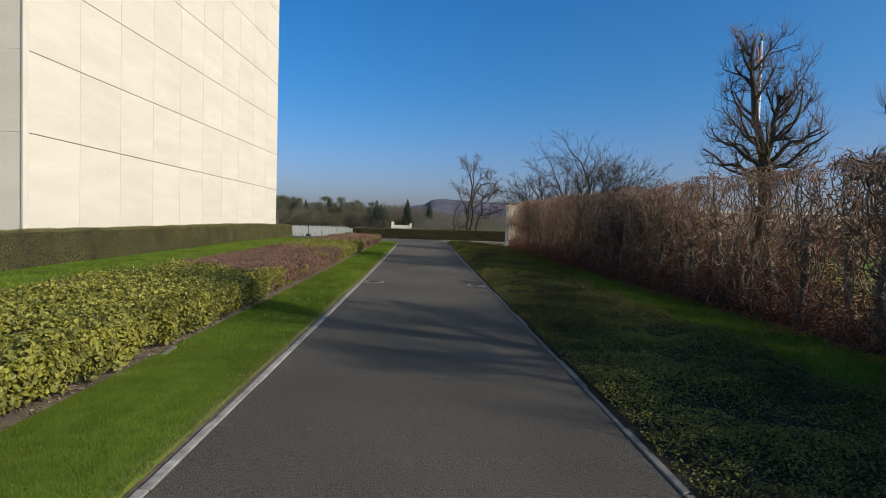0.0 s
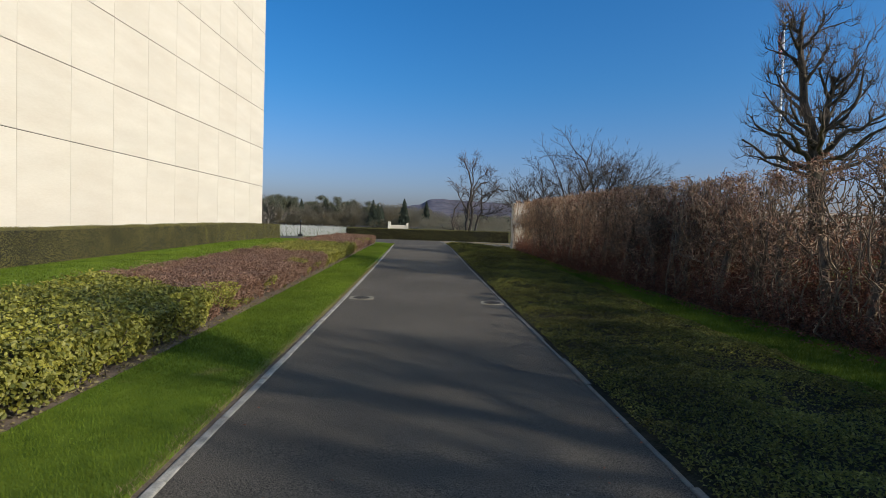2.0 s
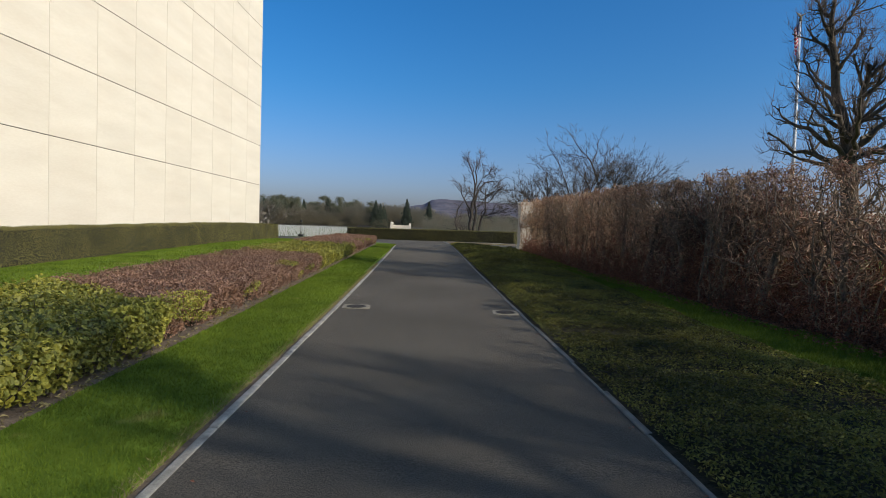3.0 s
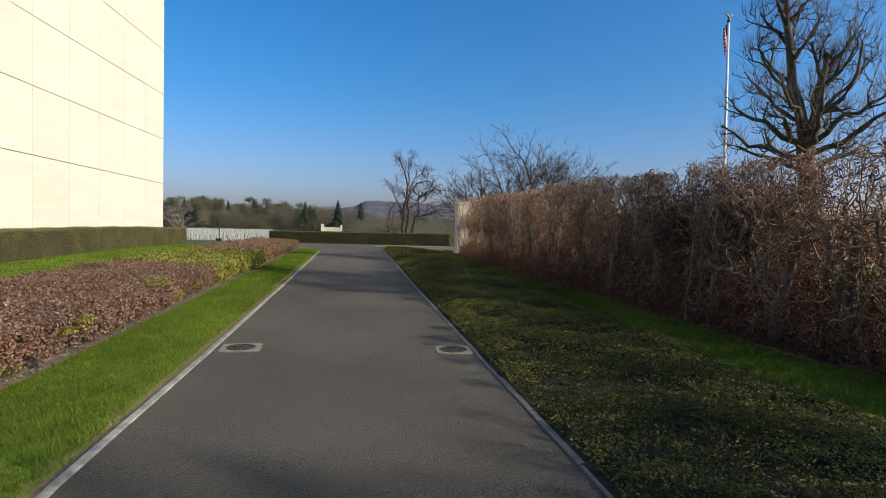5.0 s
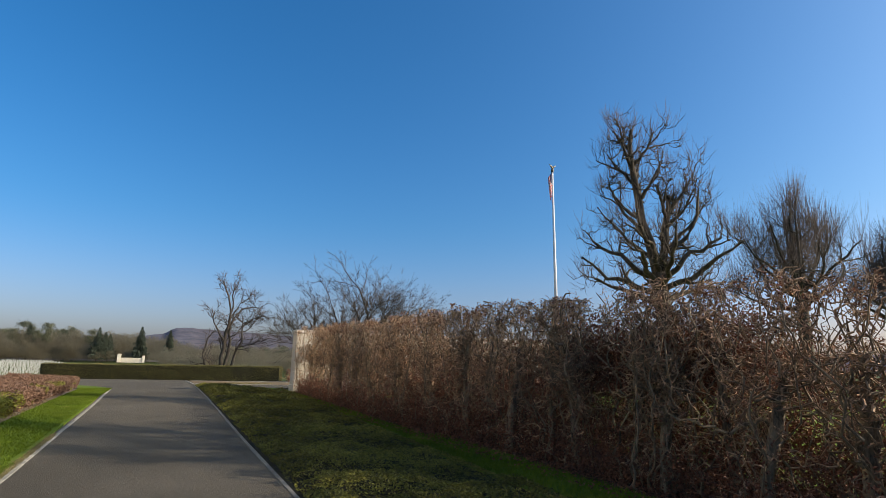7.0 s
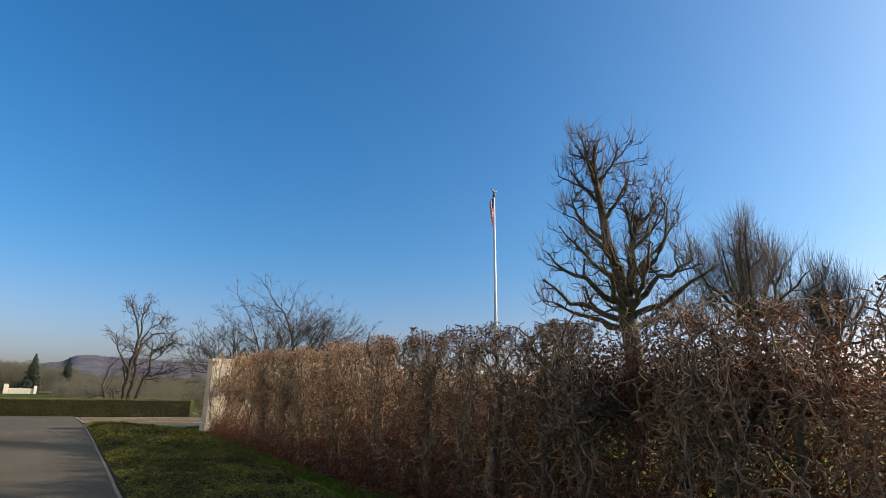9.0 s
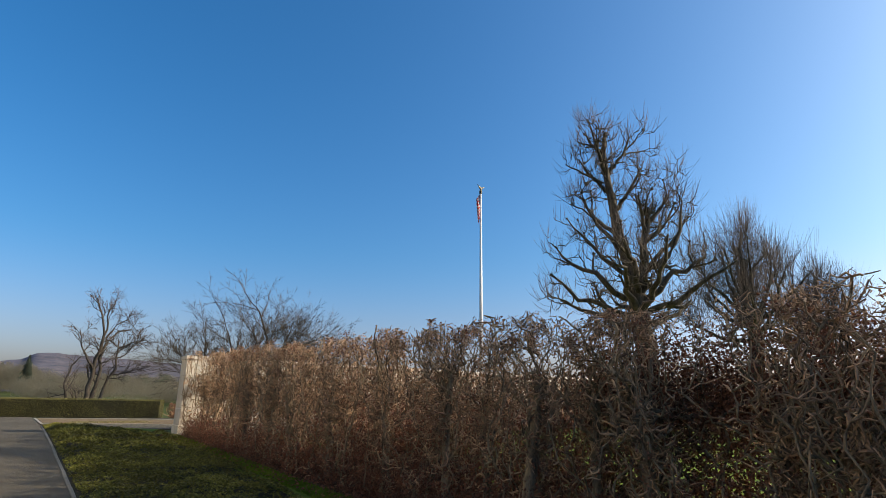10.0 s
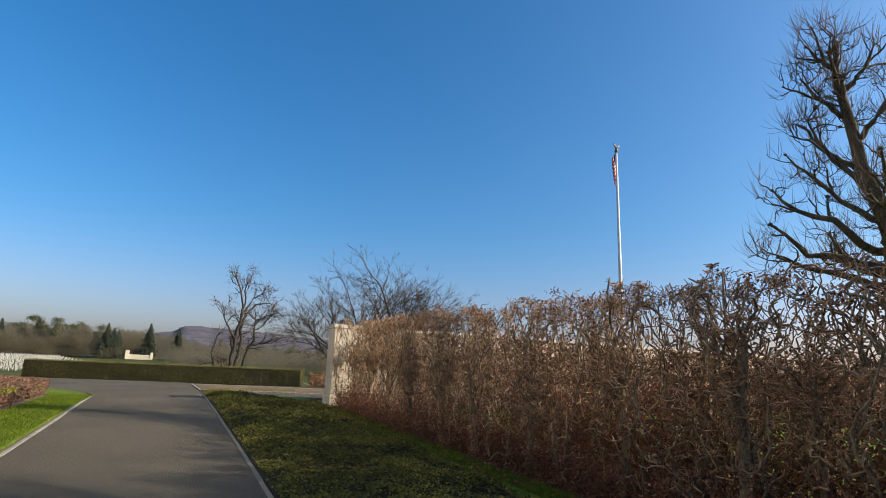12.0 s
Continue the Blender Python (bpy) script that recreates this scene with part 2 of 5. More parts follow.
def thing(name, label, category, place=(0, 0, 0), group="", kind=""):
    ob = new(name)
    ob.location = place
    ob.empty_display_size = 0.2
    return tagged(ob, label, category, group, kind)


def box_bm(x0, y0, z0, x1, y1, z1, bevel=0.0, bm=None):
    bm = bm or bmesh.new()
    made = bmesh.ops.create_cube(bm, size=1, matrix=Matrix.Translation(((x0 + x1) / 2, (y0 + y1) / 2, (z0 + z1) / 2)) @ Matrix.Diagonal((x1 - x0, y1 - y0, z1 - z0, 1)))
    if bevel:
        edges = {e for v in made["verts"] for e in v.link_edges}
        bmesh.ops.bevel(bm, geom=list(edges), offset=bevel, segments=2, profile=0.5, affect="EDGES")
    return bm


def cyl_bm(r0, r1, z0, z1, sides=16, bm=None, at=(0, 0)):
    bm = bm or bmesh.new()
    bmesh.ops.create_cone(bm, cap_ends=True, segments=sides, radius1=r0, radius2=r1, depth=z1 - z0, matrix=Matrix.Translation((at[0], at[1], (z0 + z1) / 2)))
    return bm


def tubes(paths, radii, sides=4):
    """Tapered tubes along paths (n, k, 3) with radii (n, k)."""
    paths, radii = np.asarray(paths, float), np.asarray(radii, float)
    n, k, _ = paths.shape
    d = np.gradient(paths, axis=1)
    d /= np.linalg.norm(d, axis=2, keepdims=True) + 1e-9
    ref = np.where(np.abs(d[:, :, 2:3]) > 0.8, np.array([1.0, 0.13, 0]), np.array([0.1, 0, 1.0]))
    u = np.cross(d, ref)
    u /= np.linalg.norm(u, axis=2, keepdims=True) + 1e-9
    v = np.cross(d, u)
    a = np.arange(sides) * 2 * np.pi / sides
    ring = paths[:, :, None] + radii[:, :, None, None] * (np.cos(a)[:, None] * u[:, :, None] + np.sin(a)[:, None] * v[:, :, None])
    idx = np.arange(n * k * sides).reshape(n, k, sides)
    nxt = np.roll(idx, -1, axis=2)
    if sides == 3:
        # thin twigs: all triangles, the last length running out to a point
        low, lown, high, highn = idx[:, :-2], nxt[:, :-2], idx[:, 1:-1], nxt[:, 1:-1]
        tris = [np.stack([low, lown, highn], -1).reshape(-1, 3), np.stack([low, highn, high], -1).reshape(-1, 3)]
        tip = np.repeat(idx[:, -1:, :1], 3, 2)
        tris.append(np.stack([idx[:, -2:-1], nxt[:, -2:-1], tip], -1).reshape(-1, 3))
        faces, points = np.concatenate(tris), ring.reshape(-1, 3)
        used, back = np.unique(faces, return_inverse=True)
        return points[used], back.reshape(-1, 3)
    quads = np.stack([idx[:, :-1], nxt[:, :-1], nxt[:, 1:], idx[:, 1:]], -1).reshape(-1, 4)
    return ring.reshape(-1, 3), quads


def unit(v):
    return v / (np.linalg.norm(v, axis=-1, keepdims=True) + 1e-9)


def leaves(c, aim, up, length, width, fold=0.25):
    """Leaves, each a pair of triangles folded along the midrib: middle, direction, face normal, length and width."""
    aim, up = unit(aim), unit(up)
    side = unit(np.cross(aim, up))
    up = np.cross(side, aim)
    length, width = np.broadcast_to(length, len(c))[:, None], np.broadcast_to(width, len(c))[:, None]
    base, tip = c - aim * length / 2, c + aim * length / 2 - up * length * 0.1
    left, right = c - side * width / 2 + up * width * fold, c + side * width / 2 + up * width * fold
    verts = np.stack([base, left, tip, right], 1).reshape(-1, 3)
    i = np.arange(len(c))[:, None] * 4
    return verts, np.concatenate([i + [0, 2, 1], i + [0, 3, 2]])


def round_leaves(c, aim, up, size):
    """Roundish cupped leaves of four triangles each."""
    aim, up = unit(aim), unit(up)
    side = unit(np.cross(aim, up))
    up = np.cross(side, aim)
    size = np.broadcast_to(size, len(c))[:, None]
    ring = [(-0.5, 0.0, 0.0), (-0.22, 0.40, 0.10), (0.25, 0.36, 0.08), (0.5, 0.0, -0.10), (0.25, -0.36, 0.08), (-0.22, -0.40, 0.10)]
    verts = np.stack([c + size * (a * aim + s * side + h * up) for a, s, h in ring], 1).reshape(-1, 3)
    i = np.arange(len(c))[:, None] * 6
    return verts, np.concatenate([i + [0, 2, 1], i + [0, 3, 2], i + [0, 4, 3], i + [0, 5, 4]])


def blades(x0, x1, y0, y1, count, height, lift=0.0, width=0.006, lean=0.5):
    """Grass blades on the sloping lawn between two pairs of edges."""
    p = np.stack([rng.uniform(x0, x1, count), rng.uniform(y0, y1, count), np.zeros(count)], 1)
    p[:, 2] = rise(p[:, 1]) + lift
    a = rng.uniform(0, 2 * np.pi, count)
    w = np.stack([np.cos(a), np.sin(a), 0 * a], 1) * width * rng.uniform(0.7, 1.3, (count, 1))
    tip = p + np.stack([rng.normal(0, lean, count), rng.normal(0, lean, count), np.ones(count)], 1) * (height * rng.uniform(0.5, 1.2, (count, 1)))
    v = np.stack([p - w, p + w, tip], 1).reshape(-1, 3)
    return v, np.arange(3 * count).reshape(-1, 3)


def slab(name, outline, mat, lift, depth=0.08, step=1.0):
    """A sheet of ground with thickness, laid over the slope, for a convex outline of x edges by y: rows of (y, x_left, x_right)."""
    ys = []
    for (ya, *_), (yb, *_) in zip(outline, outline[1:]):
        ys += list(np.arange(ya, yb, step))
    ys.append(outline[-1][0])
    ys = np.array(ys)
    oy, ol, orr = (np.array([r[i] for r in outline], float) for i in range(3))
    xl, xr = np.interp(ys, oy, ol), np.interp(ys, oy, orr)
    z = rise(ys) + lift
    v = np.stack([np.stack([xl, ys, z], 1), np.stack([xr, ys, z], 1), np.stack([xr, ys, z - depth], 1), np.stack([xl, ys, z - depth], 1)], 1).reshape(-1, 3)
    f = []
    for i in range(len(ys) - 1):
        a, b = 4 * i, 4 * i + 4
        for j in range(4):
            k = (j + 1) % 4
            f.append((a + j, a + k, b + k, b + j))
    f += [(3, 2, 1, 0), tuple(4 * (len(ys) - 1) + j for j in range(4))]
    return mesh_np(name, v, np.array(f), mat)

# ---- the ground, road and lawns ----
def ground_sheet():
    xs = np.concatenate([[-3000, -1500, -700, -300, -150], np.arange(-80, 81, 8), [150, 300, 700, 1500, 3000]])
    ys = np.concatenate([[-1500, -300, -100, -60], np.arange(-30, 100, 3), [120, 160, 200, 260, 400, 700, 1500, 3000]])
    gx, gy = np.meshgrid(xs, ys)
    v = np.stack([gx.ravel(), gy.ravel(), rise(gy.ravel()) - 0.05], 1)
    i = np.arange(len(xs) * len(ys)).reshape(len(ys), len(xs))
    f = np.stack([i[:-1, :-1], i[:-1, 1:], i[1:, 1:], i[1:, :-1]], -1).reshape(-1, 4)
    return tagged(mesh_np("ground", v, f, M["far_grass"]), "wide winter meadow ground running to the horizon", "ground", kind="structure")


ground_sheet()
def left_edge(y):
    return float(np.interp(y, [-14, 5, 15, 29, 37], [-1.47, -1.50, -1.53, -1.61, -1.78]))


def right_edge(y):
    return float(np.interp(y, [-14, 10, 20, 40], [1.47, 1.50, 1.45, 1.48]))


def band(name, stops, x0, x1, mat, lift, label, category):
    """A strip of ground whose two edges follow functions of y."""
    rows = [(y, x0(y) if callable(x0) else x0, x1(y) if callable(x1) else x1) for y in stops]
    return tagged(slab(name, rows, mat, lift), label, category, kind="structure")


def cover_edge(y):
    """Where the groundcover ends and the narrow lawn begins."""
    return float(np.interp(y, [-14, 18, 26, 32, 33.5], [4.08, 4.15, 4.35, 4.6, 4.75]))


def hedge_foot(y):
    return float(np.interp(y, [-14, 8, 14, 20, 26, 34], [5.65, 5.5, 5.35, 5.0, 4.85, 4.85]))


tagged(slab("road", [(-14, -1.49, 1.49), (5, -1.52, 1.52), (15, -1.55, 1.52), (29, -1.63, 1.48), (36.6, -1.79, 1.49), (37.6, -2.05, 1.49), (39.2, -2.9, 1.49), (41.4, -6.0, 1.49)], M["asphalt"], 0.0), "smooth dark grey asphalt lane with faint wear", "road", kind="structure")
tagged(slab("road_cross", [(41.4, -60, 1.46), (50.2, -60, 1.38), (53.0, -60, -6.6)], M["asphalt"], 0.0), "dark asphalt cross lane in front of the clipped hedge", "road", kind="structure")
tagged(slab("pavement_path", [(36.6, 4.9, 30), (41.2, 1.50, 30), (48.2, 1.41, 30)], M["asphalt"], 0.004), "grey asphalt path round the gravel bed", "path", kind="structure")
tagged(slab("pavement_gravel", [(34.6, 14.1, 25.0), (41.3, 1.62, 12.7), (47.4, 1.56, 1.62)], M["gravel"], 0.03), "beige fine gravel bed with dry grass before the hedge", "gravel", kind="structure")
band("lawn_verge", (-14, 5, 15, 29, 36.1), -2.82, lambda y: left_edge(y) - 0.10, M["lawn"], 0.03, "short mown bright green lawn verge", "lawn")
band("soil_edge", (-14, 5, 15, 29, 36.4), lambda y: left_edge(y) - 0.13, lambda y: left_edge(y) - 0.045, M["soil"], -0.004, "worn strip of brown soil between lawn and kerb", "soil")
tagged(slab("lawn_wide", [(-14, -10.6, -5.7), (42.6, -10.6, -5.7)], M["lawn"], 0.026), "short mown bright green lawn before the hedge", "lawn", kind="structure")
tagged(slab("lawn_end", [(36.1, -2.9, -1.93), (36.6, -3.5, -1.95), (37.6, -4.8, -2.25), (38.2, -5.7, -2.5), (39.2, -5.7, -3.1), (41.6, -5.7, -5.0)], M["lawn"], 0.028), "mown lawn at the end of the shrub bed", "lawn", kind="structure")
tagged(slab("bed_soil", [(-14, -5.7, -2.82), (36.1, -5.7, -2.82), (38.0, -5.7, -5.4)], M["soil"], 0.01), "dark crumbly bare soil of the shrub bed", "soil", kind="structure")
tagged(slab("groundcover_soil", [(-14, 1.55, 4.08), (18, 1.52, 4.15), (26, 1.52, 4.35), (33.2, 1.53, 4.7), (36.8, 1.53, 3.3), (40.2, 1.53, 1.7)], M["soil_shaded"], 0.012), "soil under the groundcover, coloured dark for shade", "soil", kind="structure")
band("lawn_strip", (-14, 8, 14, 18, 20, 26, 32.4), cover_edge, hedge_foot, M["lawn"], 0.02, "narrow shaded green lawn strip beside the hedge", "lawn")
tagged(slab("lawn_corner", [(32.4, 4.62, 4.95), (33.3, 4.72, 4.95), (36.6, 3.5, 4.95), (41.2, 1.58, 1.62)], M["lawn"], 0.004), "worn grass at the foot of the stone wall", "lawn", kind="structure")
band("hedge_floor", (-14, 8, 14, 20, 26, 33.3), hedge_foot, 7.6, M["litter"], 0.0, "reddish brown leaf litter under the beech hedge", "soil")
tagged(slab("lawn_behind", [(-14, 7.6, 60), (33.3, 7.6, 60)], M["lawn"], 0.01), "green lawn beyond the beech hedge", "lawn", kind="structure")


def kerb(name, x_at, y0, y1, width, lift, label, mat):
    """A row of long edging stones with narrow joints."""
    holder = thing(name, label, "kerb", kind="structure")
    y, spare = y0, random.Random(3)
    bm = box_bm(-width / 2, 0, -0.1, width / 2, 0.992, 0, 0.012)
    first = part("kerb_stone", bm, mat, holder)
    stone = first
    while y < y1:
        if stone is None:
            stone = new("kerb_stone", first.data)
            stone.parent = holder
        x0, x1 = x_at(y), x_at(y + 1)
        z0, z1 = float(rise(y)), float(rise(y + 1))
        stone.location = (x0 + spare.uniform(-0.003, 0.003), y, z0 + lift + spare.uniform(-0.003, 0.003))
        stone.rotation_euler = (math.atan(z1 - z0), 0, -math.atan(x1 - x0) + spare.uniform(-0.004, 0.004))
        y, stone = y + 1, None
    return holder


kerb("kerb_left", lambda y: left_edge(y) - 0.015, -14, 36.0, 0.07, 0.010, "pale concrete edging stones flush beside the lane", M["kerb"])
kerb("kerb_right", lambda y: right_edge(y) + 0.03, -14, 39.4, 0.062, 0.012, "weathered grey edging stones slightly proud of the lane", M["kerb_grey"])
kerb("kerb_gravel", lambda y: float(np.interp(y, [41, 48], [1.56, 1.44])), 41.2, 47.5, 0.1, 0.03, "pale edging stones between gravel and asphalt", M["kerb"])


def bed_edging(name, p0, p1, label):
    """A straight row of low pale stones."""
    holder = thing(name, label, "kerb", kind="structure")
    away = Vector((p1[0] - p0[0], p1[1] - p0[1], 0))
    turn, spare = math.atan2(away.y, away.x), random.Random(8)
    first = part("kerb_stone", box_bm(0, -0.05, -0.12, 0.985, 0.05, 0, 0.012), M["kerb"], holder)
    for k in range(int(away.length)):
        stone = first if k == 0 else new("kerb_stone", first.data)
        stone.parent = holder
        x, y = (Vector(p0).to_3d() + away.normalized() * k)[:2]
        stone.location = (x, y, float(rise(y)) + 0.06 + spare.uniform(-0.006, 0.006))
        stone.rotation_euler = (0, 0, turn + spare.uniform(-0.006, 0.006))


bed_edging("kerb_bed_front", (1.62, 41.28), (12.9, 35.2), "pale edging stones along the front of the gravel bed")
bed_edging("kerb_bed_back", (1.64, 47.38), (13.2, 41.1), "pale edging stones along the back of the gravel bed")


def tar_seam():
    """An old wavy crack between the two drains, sealed with tar."""
    t = np.linspace(0, 1, 60)
    x = -0.98 + 2.02 * t
    y = 13.5 + 0.78 * np.sin(np.pi * t) ** 0.8 + 0.015 * np.sin(23 * t) + 0.012 * np.sin(61 * t + 1)
    w = 0.0065 + 0.003 * np.sin(37 * t)
    v = np.stack([np.stack([x, y - w, rise(y - w) + 0.004], 1), np.stack([x, y + w, rise(y + w) + 0.004], 1)], 1).reshape(-1, 3)
    i = np.arange(59)[:, None] * 2
    tagged(mesh_np("road_seam", v, i + [0, 2, 3, 1], M["tar"]), "thin dark sealed crack across the asphalt", "crack", kind="structure")


tar_seam()

# ---- the tall stone building ----
LONG, BTOP = 23.15, 24.0


def stone_building():
    """Built along its own axes: the face beside the lane at x = 0, the near corner at y = 0."""
    hall = thing("building", "tall windowless building clad in pale cream limestone panels", "building", (-12.4, 17.3, 0))
    hall.rotation_euler = (0, 0, -math.atan2(1.46, 23.1))
    part("wall", box_bm(-16, 0.03, -0.3, -0.03, LONG - 0.03, BTOP), M["joint"], hall, "dark backing behind the open joints")
    part("roof", box_bm(-16, 0, BTOP, 0, LONG, BTOP + 0.25, 0.02), M["limestone"], hall)
    ys = [0.2] + [0.2 + 2.295 * i for i in range(1, 10)] + [LONG]
    zs = [-0.3, 0.95] + [4.31 + 2.53 * i for i in range(0, 8)]
    shared = {}

    def panel(w, h, turn, place):
        key = (round(w, 2), round(h, 2), turn)
        if key not in shared:
            # the level joints stay open and dark, the upright ones are tight
            side, level = (0.0065, 0.013) if turn == 0 else (0.002, 0.003)
            ob = part("panel", box_bm(-0.05, side, level, 0.0, w - side, h - level, 0.004), M["limestone"], hall)
            shared[key] = ob.data
        else:
            ob = new("panel", shared[key])
            ob.parent = hall
        ob.location, ob.rotation_euler = place, (0, 0, turn)

    for z0, z1 in zip(zs, zs[1:] + [BTOP]):
        for y0, y1 in zip(ys, ys[1:]):
            panel(y1 - y0, z1 - z0, 0, (0, y0, z0))
        for k in range(7):
            panel(2.28, z1 - z0, -math.pi / 2, (-16 + 2.28 * k, 0, z0))
    part("corner_strip", box_bm(-0.04, -0.05, -0.3, 0.02, 0.12, BTOP, 0.006), M["limestone"], hall, "narrow pale corner strip")
    part("corner_strip", box_bm(-0.04, 0.13, -0.3, 0.008, 0.196, BTOP, 0.004), M["limestone"], hall)
    return hall


stone_building()


# ---- the cream stone wall behind the end of the beech hedge ----
def stone_wall():
    w = thing("stone_wall", "cream stone garden wall with a plinth and coping", "wall")
    y0, z = 33.4, float(rise(33.4))
    part("plinth", box_bm(4.97, y0 - 0.04, z - 0.2, 44.0, y0 + 0.84, z + 0.3, 0.015), M["wall_stone"], w)
    x = 5.0
    base = None
    while x < 43.9:
        for row in range(4):
            h = 0.54
            if base is None:
                ob = base = part("stone_block", box_bm(0.0, 0, 0, 1.09, 0.80, h - 0.006, 0.006), M["wall_stone"], w)
            else:
                ob = new("stone_block", base.data)
                ob.parent = w
            ob.location = (x, y0, z + 0.3 + row * h)
        x += 1.1
    part("coping", box_bm(4.96, y0 - 0.05, z + 2.46, 44.0, y0 + 0.85, z + 2.58, 0.012), M["wall_stone"], w)
    return w


stone_wall()

# ---- clipped evergreen hedges ----
def yew_hedge(label, x0, x1, y0, y1, height, density, leaf=0.05, level=None):
    """A clipped block: an uneven core, near black to stand for inner shade, under many small sprays."""
    h = thing("yew_hedge", label, "hedge")

    def lay(z, y):
        """Up from the slope, or up to one level top."""
        return z + rise(y) if level is None else rise(y) + z / height * (level - rise(y))

    nx, ny, nz = max(2, int((x1 - x0) / 0.4)), max(2, int((y1 - y0) / 0.4)), 3
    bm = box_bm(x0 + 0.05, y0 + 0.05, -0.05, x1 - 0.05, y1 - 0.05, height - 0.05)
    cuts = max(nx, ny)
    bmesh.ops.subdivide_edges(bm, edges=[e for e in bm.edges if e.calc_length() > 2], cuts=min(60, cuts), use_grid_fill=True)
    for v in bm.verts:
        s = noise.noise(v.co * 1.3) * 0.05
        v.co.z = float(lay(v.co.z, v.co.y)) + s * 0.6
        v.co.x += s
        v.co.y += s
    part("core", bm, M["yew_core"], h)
    lx, ly = x1 - x0, y1 - y0
    faces = [("x", lambda n: (np.full(n, x1), rng.uniform(y0, y1, n), rng.uniform(0, height, n), (1, 0, 0)), ly * height),
             ("y", lambda n: (rng.uniform(x0, x1, n), np.full(n, y0), rng.uniform(0, height, n), (0, -1, 0)), lx * height),
             ("t", lambda n: (rng.uniform(x0, x1, n), rng.uniform(y0, y1, n), np.full(n, height), (0, 0, 1)), lx * ly)]
    cs, ns = [], []
    for _, make, area in faces:
        n = int(area * density)
        x, y, z, nrm = make(n)
        c = np.stack([x, y, z], 1)
        off = np.array([noise.noise(Vector(p) * 1.3) for p in c]) * 0.05 + rng.normal(-0.015, 0.02, n)
        c = c + np.array(nrm) * off[:, None]
        c[:, 2] = lay(c[:, 2], c[:, 1])
        cs.append(c)
        ns.append(np.broadcast_to(nrm, (n, 3)))
    c, nn = np.concatenate(cs), np.concatenate(ns)
    aim = nn * 0.7 + rng.normal(0, 0.6, c.shape) + [0, 0, 0.4]
    v, f = leaves(c, aim, nn + rng.normal(0, 0.7, c.shape), leaf * rng.uniform(0.7, 1.5, len(c)), leaf * 0.45, 0.1)
    tagged(mesh_np("foliage", v, f, M["yew"], h), kind="stuff")
    return h


yew_hedge("low clipped dark green yew hedge along the stone building", -11.1, -10.3, 9.0, 42.8, 0.98, 1700, 0.038)
far_yew = yew_hedge("low clipped dark green yew hedge across the far lane", -7.7, 7.7, 51.3, 52.3, 0.95, 1500, 0.04)
far_yew.matrix_world = Matrix.Translation((0, 51.3, 0)) @ Matrix.Rotation(-0.37, 4, "Z") @ Matrix.Translation((0, -51.3, 0))


